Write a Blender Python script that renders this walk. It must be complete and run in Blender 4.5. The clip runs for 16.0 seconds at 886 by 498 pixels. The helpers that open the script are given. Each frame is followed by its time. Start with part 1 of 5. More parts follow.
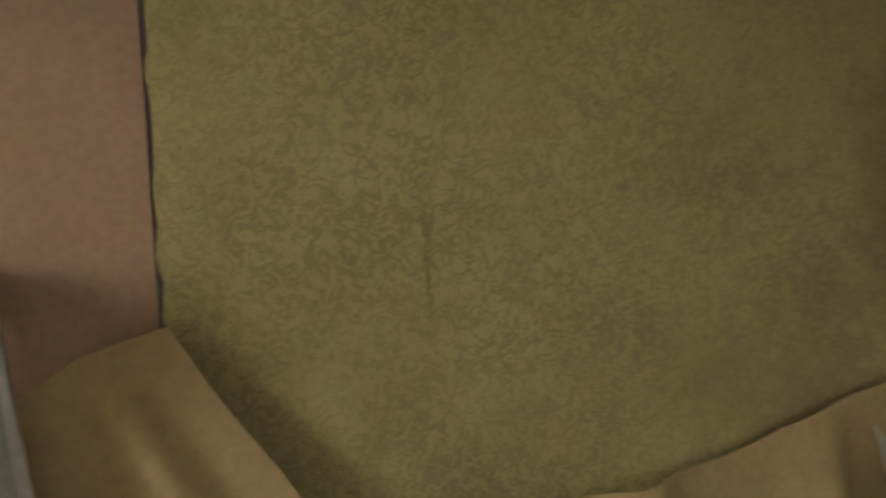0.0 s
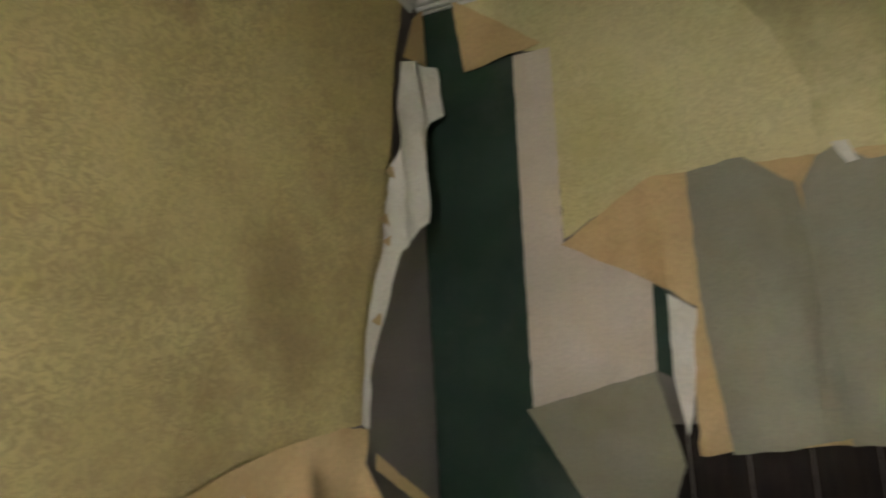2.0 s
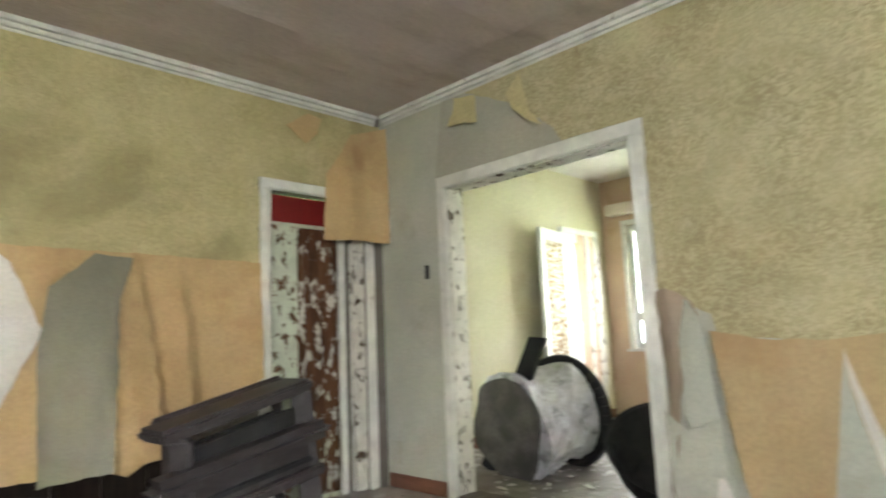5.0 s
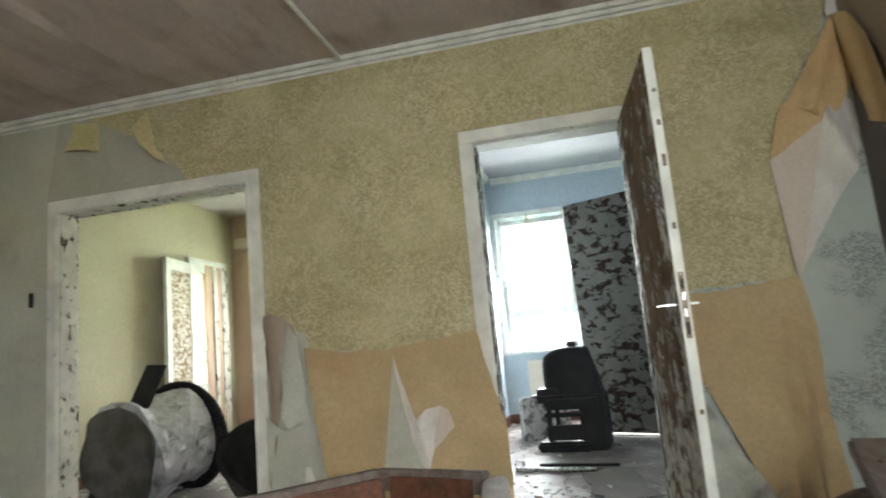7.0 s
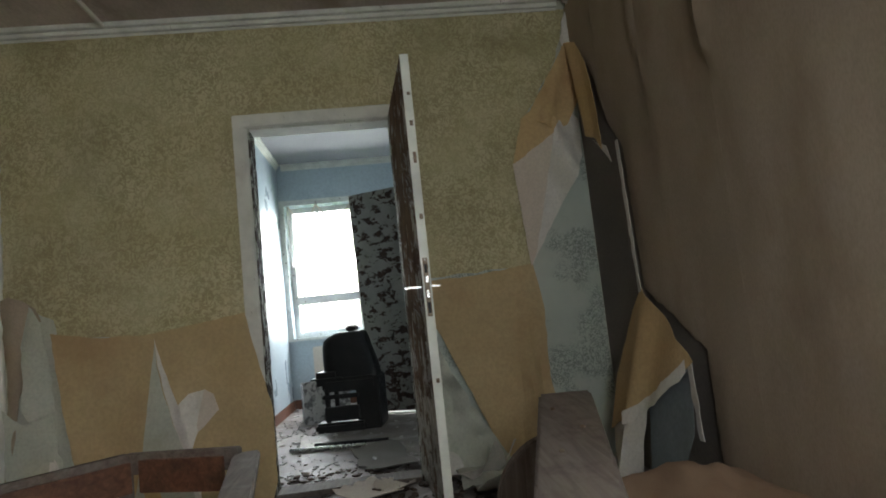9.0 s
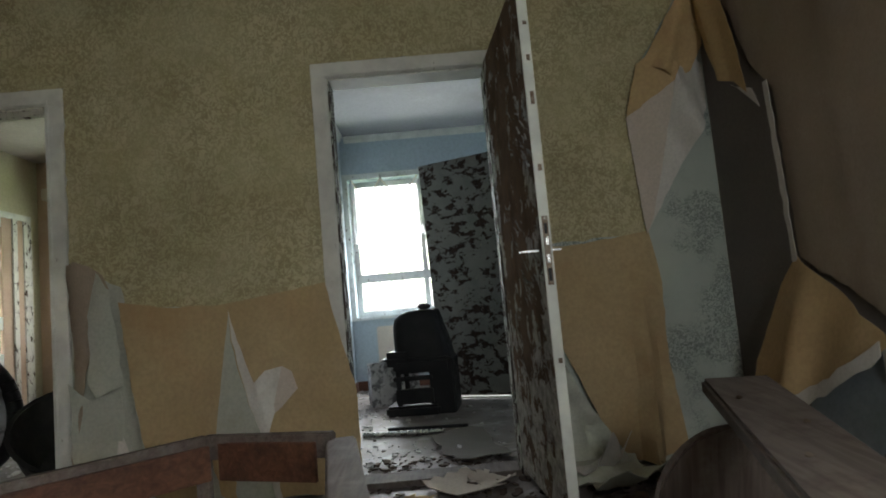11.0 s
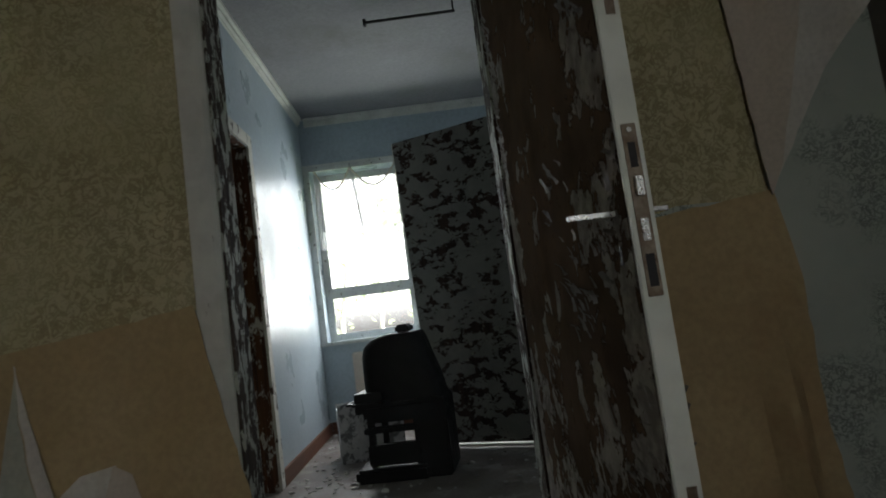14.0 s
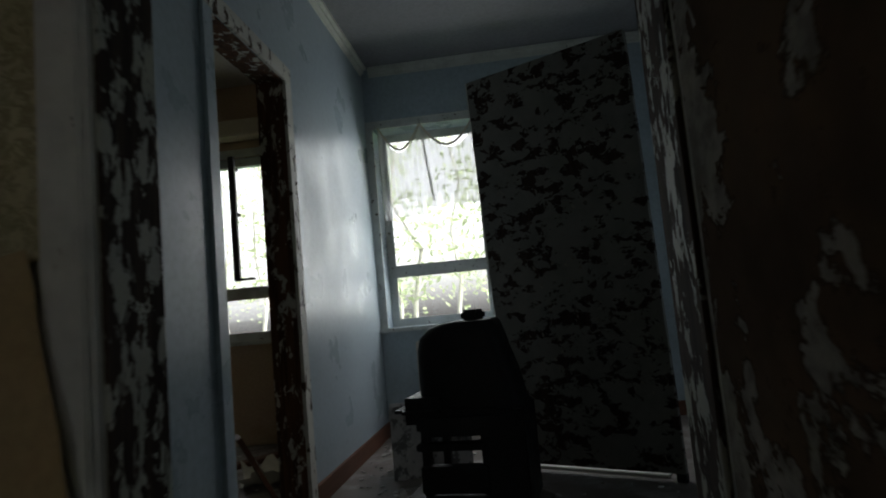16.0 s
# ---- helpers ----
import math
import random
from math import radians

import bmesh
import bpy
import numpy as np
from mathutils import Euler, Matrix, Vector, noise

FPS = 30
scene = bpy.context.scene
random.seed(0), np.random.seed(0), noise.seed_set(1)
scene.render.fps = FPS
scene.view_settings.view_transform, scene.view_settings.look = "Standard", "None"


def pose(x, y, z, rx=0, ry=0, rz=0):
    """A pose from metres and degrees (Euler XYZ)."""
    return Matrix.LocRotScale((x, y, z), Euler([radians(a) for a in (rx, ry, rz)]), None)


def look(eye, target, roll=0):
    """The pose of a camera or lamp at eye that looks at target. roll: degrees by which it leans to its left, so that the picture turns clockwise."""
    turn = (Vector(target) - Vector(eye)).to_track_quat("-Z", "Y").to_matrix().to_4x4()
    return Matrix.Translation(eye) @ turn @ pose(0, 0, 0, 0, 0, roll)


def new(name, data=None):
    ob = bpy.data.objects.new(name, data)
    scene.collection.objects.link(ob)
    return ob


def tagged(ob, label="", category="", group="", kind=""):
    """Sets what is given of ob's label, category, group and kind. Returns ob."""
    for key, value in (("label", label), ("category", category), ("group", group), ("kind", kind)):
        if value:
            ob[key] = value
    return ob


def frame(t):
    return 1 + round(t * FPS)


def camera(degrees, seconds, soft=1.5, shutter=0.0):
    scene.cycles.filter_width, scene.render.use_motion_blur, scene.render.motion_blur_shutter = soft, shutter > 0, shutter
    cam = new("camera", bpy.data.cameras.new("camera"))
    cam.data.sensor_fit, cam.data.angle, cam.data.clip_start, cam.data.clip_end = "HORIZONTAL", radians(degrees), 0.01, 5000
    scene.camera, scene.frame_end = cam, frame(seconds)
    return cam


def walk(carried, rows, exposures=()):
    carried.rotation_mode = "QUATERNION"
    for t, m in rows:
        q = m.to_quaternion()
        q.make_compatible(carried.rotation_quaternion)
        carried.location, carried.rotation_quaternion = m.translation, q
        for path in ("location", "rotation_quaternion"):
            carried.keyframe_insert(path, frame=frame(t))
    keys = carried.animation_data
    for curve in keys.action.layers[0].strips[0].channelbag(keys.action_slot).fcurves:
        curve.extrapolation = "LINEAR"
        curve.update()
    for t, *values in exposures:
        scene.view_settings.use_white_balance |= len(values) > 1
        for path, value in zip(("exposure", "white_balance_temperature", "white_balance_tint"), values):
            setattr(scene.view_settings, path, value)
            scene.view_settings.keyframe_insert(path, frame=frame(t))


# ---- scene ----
cam = camera(70.6, 16.0, soft=1.8, shutter=0.4)
PATH = [
    (0, (0.41, 0.29, 0.972), (-1.48, 0.942, 1.003), -4.3),
    (0.5, (0.504, 0.293, 0.931), (-1.198, 1.33, 1.094), -4.4),
    (1, (0.614, 0.262, 0.933), (-0.889, 1.561, 1.165), -5.0),
    (1.5, (0.711, 0.205, 0.934), (-0.569, 1.721, 1.18), -4.0),
    (2, (0.679, 0.168, 0.914), (-0.098, 1.986, 1.215), -3.2),
    (2.5, (0.642, 0.057, 0.9), (0.307, 2.005, 1.209), -3.7),
    (3, (0.788, -0.089, 0.957), (0.707, 1.887, 1.255), -5.8),
    (3.5, (0.94, -0.266, 1.017), (1.133, 1.702, 1.31), -5.3),
    (4, (1.079, -0.457, 1.045), (1.649, 1.448, 1.263), -4.4),
    (4.5, (1.149, -0.557, 1.06), (2.136, 1.166, 1.298), -3.1),
    (5, (1.03, -0.587, 1.062), (2.432, 0.811, 1.346), -2.4),
    (5.2, (0.975, -0.618, 1.046), (2.504, 0.642, 1.319), -1.6),
    (7.3, (0.544, -1.051, 0.963), (2.502, -0.761, 1.253), -5.7),
    (7.5, (0.518, -1.083, 0.953), (2.49, -0.893, 1.222), -5.7),
    (8, (0.453, -1.195, 0.92), (2.438, -1.296, 1.146), -6.2),
    (8.2, (0.418, -1.215, 0.93), (2.398, -1.409, 1.141), -6.2),
    (10.3, (0.6, -1.095, 0.864), (2.58, -1.211, 1.124), -5.3),
    (10.5, (0.667, -1.052, 0.869), (2.652, -1.109, 1.111), -5.6),
    (11, (0.881, -0.937, 0.869), (2.871, -0.977, 1.056), -5.2),
    (11.5, (1.088, -0.875, 0.878), (3.076, -0.961, 1.082), -5.2),
    (12, (1.332, -0.846, 0.874), (3.316, -0.955, 1.104), -6.1),
    (12.5, (1.565, -0.855, 0.901), (3.546, -0.956, 1.153), -7.1),
    (13, (1.826, -0.886, 0.912), (3.815, -0.961, 1.104), -6.6),
    (13.5, (2.079, -0.946, 0.948), (4.065, -1.05, 1.159), -6.5),
    (14, (2.351, -1.057, 0.93), (4.339, -1.106, 1.147), -7.6),
    (14.5, (2.582, -1.136, 0.95), (4.563, -1.036, 1.203), -5.8),
    (15, (2.781, -1.13, 0.927), (4.754, -0.907, 1.161), -4.9),
    (15.5, (3.017, -1.102, 0.896), (4.986, -0.812, 1.095), -5.7),
    (16, (3.333, -1.067, 0.913), (5.31, -0.847, 1.12), -5.2),
]
walk(cam, [(t, look(eye, target, roll)) for t, eye, target, roll in PATH], exposures=[(0, 5.08, 7100, 12), (1, 5.45, 7000, 12), (1.5, 5.65, 7000, 12), (2.5, 6.30, 6700, 11), (3.5, 6.60, 6600, 11), (5.2, 6.78, 6500, 10), (7.5, 5.65, 6500, 10), (8.2, 5.02, 6500, 10), (10.5, 4.90, 6500, 10), (11, 4.70, 6500, 10), (12.5, 4.10, 6600, 10), (13.5, 3.70, 6600, 10), (14.5, 3.35, 6500, 10), (15.5, 2.55, 6500, 10), (16, 2.25, 6500, 10)])

# ---- light ----
world = bpy.data.worlds.new("sky")
scene.world = world
world.use_nodes = True
wn = world.node_tree.nodes
sky = wn.new("ShaderNodeTexSky")
sky.sky_type, sky.sun_disc, sky.sun_elevation, sky.sun_rotation = "NISHITA", False, radians(42), radians(200)
sky.air_density, sky.dust_density, sky.ozone_density = 1.0, 4.0, 1.0
grey = wn.new("ShaderNodeHueSaturation")
grey.inputs["Saturation"].default_value = 0.15
world.node_tree.links.new(sky.outputs[0], grey.inputs["Color"])
world.node_tree.links.new(grey.outputs[0], wn["Background"].inputs[0])
wn["Background"].inputs[1].default_value = 0.15
sun_data = bpy.data.lights.new("overcast_sun", "SUN")
sun_data.energy, sun_data.angle, sun_data.color = 1.0, radians(30), (1.0, 0.96, 0.9)
sun = new("overcast_sun", sun_data)
sun.matrix_world = look((0, -4, 4), (1.2, 0, 0))


def window_light(name, x, y, z, towards, w, h, watts, color=(0.93, 0.97, 1.0)):
    """Sky light that stands in a window's opening."""
    data = bpy.data.lights.new(name, "AREA")
    data.shape, data.size, data.size_y, data.energy, data.color = "RECTANGLE", w, h, watts, color
    ob = new(name, data)
    ob.matrix_world = look((x, y, z), towards)
    return ob


window_light("daylight_south", 0.45, -2.54, 1.65, (0.9, 3, 1.3), 0.6, 1.1, 0.45)
window_light("daylight_west", -0.72, -1.65, 1.65, (4, -1.6, 1.1), 0.7, 1.1, 0.76)
window_light("daylight_blue_room", 8.42, -0.75, 1.7, (4, -0.75, 0.2), 1.4, 1.5, 2.6)
window_light("daylight_yellow_room", 8.4, 2.05, 1.7, (4, 2.0, 1.0), 2.2, 1.4, 0.44)


# ---- materials ----
def rgb(c):
    return (*c, 1.0)


class Mat:
    """A node material with a small set of layers."""

    def __init__(self, name, rough=0.8, metal=0.0, spec=0.3, grain=(1, 1, 1)):
        self.m = bpy.data.materials.new(name)
        self.m.use_nodes = True
        self.n, self.l = self.m.node_tree.nodes, self.m.node_tree.links
        self.b = self.n["Principled BSDF"]
        self.b.inputs["Roughness"].default_value = rough
        self.b.inputs["Metallic"].default_value = metal
        self.b.inputs["Specular IOR Level"].default_value = spec
        co = self.n.new("ShaderNodeNewGeometry")
        mp = self.n.new("ShaderNodeMapping")
        mp.inputs["Scale"].default_value = grain
        self.l.new(co.outputs["Position"], mp.inputs["Vector"])
        self.vec = mp.outputs[0]
        self.raw = co.outputs["Position"]
        self.island = co.outputs["Random Per Island"]
        self.last = None

    def noise(self, scale, detail=5, rough=0.6, distort=0.0, vec=None):
        t = self.n.new("ShaderNodeTexNoise")
        for k, v in (("Scale", scale), ("Detail", detail), ("Roughness", rough), ("Distortion", distort)):
            t.inputs[k].default_value = v
        self.l.new(vec or self.vec, t.inputs["Vector"])
        return t.outputs[0]

    def ramp(self, fac, lo, hi, a=0.0, b=1.0):
        r = self.n.new("ShaderNodeMapRange")
        r.interpolation_type = "SMOOTHSTEP"
        for k, v in (("From Min", lo), ("From Max", hi), ("To Min", a), ("To Max", b)):
            r.inputs[k].default_value = v
        self.l.new(fac, r.inputs[0])
        return r.outputs[0]

    def mix(self, fac, a, b):
        x = self.n.new("ShaderNodeMix")
        x.data_type = "RGBA"
        for s, v in ((x.inputs[6], a), (x.inputs[7], b)):
            if isinstance(v, tuple):
                s.default_value = rgb(v)
            else:
                self.l.new(v, s)
        if isinstance(fac, float):
            x.inputs[0].default_value = fac
        else:
            self.l.new(fac, x.inputs[0])
        return x.outputs[2]

    def math(self, op, a, b):
        x = self.n.new("ShaderNodeMath")
        x.operation = op
        for s, v in zip(x.inputs, (a, b)):
            if isinstance(v, (int, float)):
                s.default_value = v
            else:
                self.l.new(v, s)
        return x.outputs[0]

    def color(self, c):
        if isinstance(c, tuple):
            self.b.inputs["Base Color"].default_value = rgb(c)
        else:
            self.l.new(c, self.b.inputs["Base Color"])

    def bump(self, h, strength=0.5, dist=0.01):
        x = self.n.new("ShaderNodeBump")
        x.inputs["Strength"].default_value, x.inputs["Distance"].default_value = strength, dist
        self.l.new(h, x.inputs["Height"])
        if self.last:
            self.l.new(self.last, x.inputs["Normal"])
        self.last = x.outputs[0]
        self.l.new(self.last, self.b.inputs["Normal"])

    def roughness(self, s):
        self.l.new(s, self.b.inputs["Roughness"])


def plain(name, a, b, scale=6.0, rough=0.8, bump=0.15, fine=60.0, stain=None, stain_at=(0.55, 0.7), stain_scale=1.5, grain=(1, 1, 1), metal=0.0, spec=0.3, dist=0.004):
    """Two close colours clouded together, with a finer grain and, if given, stains."""
    m = Mat(name, rough, metal, spec, grain)
    c = m.mix(m.ramp(m.noise(scale), 0.35, 0.68), a, b)
    f = m.noise(fine, 4)
    c = m.mix(m.ramp(f, 0.3, 0.75, 0.0, 0.35), c, tuple(0.6 * v for v in a))
    if stain:
        c = m.mix(m.ramp(m.noise(stain_scale, 6, 0.65), *stain_at, 0.0, 0.8), c, stain)
    m.color(c)
    m.bump(f, bump, dist)
    m.roughness(m.ramp(m.noise(scale * 2), 0.3, 0.7, max(rough - 0.12, 0.05), min(rough + 0.1, 1.0)))
    return m.m


def embossed(name, a, b, stain, stain_at=(0.5, 0.72), under=(0.235, 0.185, 0.1), strong=1.0):
    """Rough yellow wallpaper with a raised crackle of leafy strokes, their shade put into the colour, spotted and
    stained.
    """
    m = Mat(name, 0.9, 0, 0.15)
    big = m.noise(0.9, 6, 0.62, 0.4)
    c = m.mix(m.ramp(m.noise(2.3, 5), 0.35, 0.65), a, b)
    c = m.mix(m.ramp(big, *stain_at, 0.0, 0.75), c, stain)
    worn = m.noise(27, 4, 0.6, 0.9)
    stroke = m.ramp(m.math("ABSOLUTE", m.math("SUBTRACT", worn, 0.5), 0.0), 0.0, 0.085, 0.8, 0.0)
    patch = m.ramp(m.noise(2.6, 4), 0.3, 0.62, 0.45 * strong, strong)
    # Darkens the strokes to draw relief shade that the bump alone hardly shows.
    c = m.mix(m.math("MULTIPLY", stroke, patch), c, under)
    c = m.mix(m.ramp(m.noise(110, 3, 0.6), 0.52, 0.7, 0.0, 0.35), c, tuple(0.45 * v for v in a))
    c = m.mix(m.ramp(m.noise(17, 6, 0.7), 0.68, 0.74, 0.0, 0.55), c, tuple(0.35 * v for v in stain))
    m.color(c)
    m.bump(stroke, 0.5, 0.004)
    m.bump(worn, 0.35, 0.004)
    m.bump(m.noise(160, 3), 0.25, 0.002)
    m.bump(m.noise(5, 3), 0.15, 0.012)
    return m.m


def peeling(name, paint, wood, cover=0.5, scale=(9, 9, 4), soft=0.012, under=None, spec=0.35, rough=0.6):
    """Old paint in flakes over bare wood."""
    m = Mat(name, 0.65, 0, spec)
    mp = m.n.new("ShaderNodeMapping")
    mp.inputs["Scale"].default_value = scale
    m.l.new(m.raw, mp.inputs["Vector"])
    flake = m.noise(1.0, 8, 0.7, 0.25, mp.outputs[0])
    mask = m.ramp(flake, cover - soft, cover + soft)
    pc = m.mix(m.ramp(m.noise(7, 5), 0.35, 0.7, 0.0, 0.7), paint, tuple(0.72 * v for v in paint))
    gr = m.n.new("ShaderNodeMapping")
    gr.inputs["Scale"].default_value = (40, 40, 2.5)
    m.l.new(m.raw, gr.inputs["Vector"])
    g = m.noise(1.0, 5, 0.6, 0.3, gr.outputs[0])
    wc = m.mix(m.ramp(g, 0.35, 0.65), wood, tuple(0.45 * v for v in wood))
    if under:
        wc = m.mix(m.ramp(m.noise(3.1, 4), 0.45, 0.6), wc, under)
    m.color(m.mix(mask, pc, wc))
    inv = m.math("SUBTRACT", 1.0, mask)
    m.bump(inv, 0.7, 0.003)
    m.bump(g, 0.15, 0.002)
    m.roughness(m.ramp(mask, 0, 1, rough, 0.88))
    return m.m


def worn_door(name, paint, bare, wide=0.87, cover=0.62):
    """Brown paint that has come off along both edges of a leaf and towards its foot, showing pale undercoat."""
    m = Mat(name, 0.9, 0, 0.0)
    tc = m.n.new("ShaderNodeTexCoord")
    ax = m.n.new("ShaderNodeSeparateXYZ")
    m.l.new(tc.outputs["Object"], ax.inputs[0])
    mp = m.n.new("ShaderNodeMapping")
    mp.inputs["Scale"].default_value = (9, 9, 8)
    m.l.new(tc.outputs["Object"], mp.inputs["Vector"])
    wear = m.math("ADD", m.ramp(ax.outputs[0], wide * 0.6, wide, 0.0, 0.08), m.ramp(ax.outputs[0], 0.0, 0.14, 0.12, 0.0))
    wear = m.math("ADD", wear, m.ramp(ax.outputs[2], 0.15, 1.0, 0.12, 0.0))
    flake = m.math("ADD", m.noise(1.0, 8, 0.66, 0.25, mp.outputs[0]), wear)
    mask = m.ramp(flake, cover - 0.008, cover + 0.008)
    rim = m.math("SUBTRACT", m.ramp(flake, cover - 0.035, cover - 0.01), mask)
    pc = m.mix(m.ramp(m.noise(4, 5), 0.35, 0.68), paint, tuple(0.6 * v for v in paint))
    pc = m.mix(m.ramp(m.noise(1.0, 3, 0.5, 0.0, mp.outputs[0]), 0.4, 0.7, 0.0, 0.6), pc, (1.35 * paint[0], 1.2 * paint[1], paint[2]))
    wc = m.mix(m.ramp(m.noise(22, 5), 0.35, 0.65), bare, tuple(0.55 * v for v in bare))
    c = m.mix(mask, pc, wc)
    m.color(m.mix(m.ramp(rim, 0.0, 1.0, 0.0, 0.6), c, tuple(0.35 * v for v in paint)))
    m.bump(m.math("SUBTRACT", 1.0, mask), 0.9, 0.004)
    m.bump(m.noise(45, 4), 0.25, 0.003)
    m.roughness(m.ramp(mask, 0, 1, 0.9, 0.95))
    return m.m


def wood(name, a, b, rough=0.6, ring=(3, 40, 40), dirt=None, spec=0.35):
    m = Mat(name, rough, 0, spec)
    tc = m.n.new("ShaderNodeTexCoord")
    mp = m.n.new("ShaderNodeMapping")
    mp.inputs["Scale"].default_value = ring
    m.l.new(tc.outputs["Object"], mp.inputs["Vector"])
    g = m.noise(1.0, 6, 0.6, 0.8, mp.outputs[0])
    c = m.mix(m.ramp(g, 0.3, 0.7), a, b)
    if dirt:
        c = m.mix(m.ramp(m.noise(9, 6, 0.7), 0.45, 0.75, 0.0, 0.8), c, dirt)
    m.color(c)
    m.bump(g, 0.25, 0.003)
    return m.m


YELLOW = embossed("yellow_wallpaper", (0.5, 0.46, 0.27), (0.57, 0.53, 0.33), (0.36, 0.33, 0.18), strong=0.8)
YELLOW_L = embossed("pale_yellow_wallpaper", (0.6, 0.55, 0.29), (0.65, 0.59, 0.33), (0.52, 0.46, 0.22), (0.5, 0.75), strong=0.35)
YELLOW_A = embossed("yellow_wallpaper_mouldy", (0.56, 0.51, 0.27), (0.62, 0.56, 0.31), (0.3, 0.27, 0.13), (0.42, 0.66), strong=0.4)
OCHRE = embossed("brown_yellow_wallpaper", (0.5, 0.41, 0.19), (0.55, 0.46, 0.22), (0.33, 0.23, 0.11), strong=0.62)
BROWN_PAPER = plain("brown_wallpaper", (0.33, 0.27, 0.2), (0.39, 0.32, 0.245), 3, 0.9, 0.3, 120, (0.24, 0.185, 0.13), (0.5, 0.74), 1.6, (1.2, 1.2, 0.5))
TAN = plain("tan_backing_paper", (0.53, 0.38, 0.19), (0.59, 0.43, 0.23), 2.5, 0.85, 0.15, 50, (0.38, 0.24, 0.11), (0.52, 0.75), 1.6)
TAN_Y = plain("ochre_backing_paper", (0.455, 0.345, 0.185), (0.51, 0.395, 0.22), 2.5, 0.85, 0.15, 50, (0.37, 0.24, 0.12), (0.46, 0.72), 1.3)
GREEN = plain("dark_green_wallpaper", (0.02, 0.045, 0.03), (0.025, 0.055, 0.036), 5, 0.8, 0.2, 90, (0.04, 0.06, 0.045))
CREAM = plain("cream_backing", (0.6, 0.53, 0.44), (0.64, 0.57, 0.49), 4, 0.9, 0.15, 70, (0.5, 0.44, 0.36))
GREYGREEN = plain("grey_green_backing", (0.25, 0.245, 0.185), (0.29, 0.285, 0.215), 3, 0.9, 0.2, 80, (0.22, 0.2, 0.14), (0.45, 0.7))
WHITE_PAPER = plain("white_paper", (0.66, 0.64, 0.58), (0.72, 0.7, 0.64), 4, 0.85, 0.1, 70, (0.5, 0.46, 0.38))
GREY_BOARD = plain("grey_board", (0.16, 0.145, 0.125), (0.19, 0.17, 0.15), 3, 0.9, 0.2, 80)
PALEBLUE = plain("pale_green_wallpaper", (0.46, 0.48, 0.4), (0.5, 0.52, 0.44), 3, 0.85, 0.2, 60, (0.36, 0.35, 0.27), (0.55, 0.75), 2.2)


def speckled(name, a, b, dark):
    """Smooth pale paper on which mould has left dark crooked speckles in a few patches."""
    m = Mat(name, 0.85, 0, 0.2)
    c = m.mix(m.ramp(m.noise(1.6, 5), 0.35, 0.68), a, b)
    worm = m.noise(38, 3, 0.6, 1.4)
    mark = m.ramp(m.math("ABSOLUTE", m.math("SUBTRACT", worm, 0.5), 0.0), 0.02, 0.07, 1.0, 0.0)
    where = m.ramp(m.noise(2.6, 4, 0.55), 0.47, 0.58)
    c = m.mix(m.math("MULTIPLY", mark, m.math("MULTIPLY", where, 0.7)), c, dark)
    m.color(c)
    m.bump(m.noise(60, 4), 0.2, 0.003)
    return m.m


SPECKLED = speckled("pale_green_speckled_paper", (0.4, 0.45, 0.4), (0.46, 0.51, 0.45), (0.1, 0.12, 0.11))
REDBOARD = plain("red_brown_hardboard", (0.44, 0.27, 0.17), (0.5, 0.32, 0.2), 2, 0.6, 0.15, 60, (0.34, 0.19, 0.11))
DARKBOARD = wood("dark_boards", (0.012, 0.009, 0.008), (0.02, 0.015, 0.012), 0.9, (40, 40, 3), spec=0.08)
CEIL = plain("stained_ceiling", (0.5, 0.44, 0.4), (0.58, 0.52, 0.48), 0.8, 0.9, 0.2, 25, (0.3, 0.24, 0.2), (0.5, 0.75), 0.9, (1, 3, 1))
CEIL_PALE = plain("pale_ceiling", (0.58, 0.53, 0.5), (0.66, 0.61, 0.58), 1.5, 0.85, 0.15, 40, (0.45, 0.4, 0.36), (0.55, 0.8), 1.2)
# Far greyer than dirty white paint: the blue room ceiling's shade is in this colour.
CEIL_WHITE_SHADED = plain("shaded_white_ceiling", (0.25, 0.25, 0.26), (0.31, 0.31, 0.32), 1.5, 0.85, 0.15, 40, (0.18, 0.17, 0.16), (0.5, 0.78), 1.2)
WHITE_TRIM = peeling("white_trim", (0.72, 0.73, 0.67), (0.14, 0.09, 0.055), 0.675, (26, 26, 10))
WHITE_FLAKED = peeling("flaked_white_jamb", (0.68, 0.67, 0.6), (0.1, 0.065, 0.04), 0.57, (16, 16, 10))
BROWN_PEEL = worn_door("peeling_brown_door", (0.18, 0.132, 0.095), (0.47, 0.445, 0.4), cover=0.585)
DARK_FLAKED = peeling("dark_flaked_lining", (0.52, 0.54, 0.46), (0.075, 0.052, 0.036), 0.48, (24, 24, 11), 0.012)
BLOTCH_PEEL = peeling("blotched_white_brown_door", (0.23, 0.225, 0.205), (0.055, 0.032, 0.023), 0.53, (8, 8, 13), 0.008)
DOOR_EDGE = peeling("white_door_edge", (0.74, 0.77, 0.7), (0.13, 0.08, 0.045), 0.68, (25, 25, 9))
MINT_PEEL = peeling("mint_white_peeling_leaf", (0.62, 0.68, 0.55), (0.15, 0.07, 0.03), 0.56, (16, 16, 13))
BROWN_WHITE = peeling("brown_white_rotten_wood", (0.6, 0.58, 0.52), (0.13, 0.055, 0.025), 0.44, (20, 20, 9))
GREY_BLUE = plain("blue_grey_paper_lining", (0.2, 0.235, 0.25), (0.25, 0.29, 0.305), 3, 0.75, 0.2, 50, (0.15, 0.16, 0.16), (0.5, 0.75), 2)
WINDOW_PAINT = peeling("flaking_window_paint", (0.62, 0.64, 0.62), (0.2, 0.17, 0.14), 0.62, (22, 22, 22))
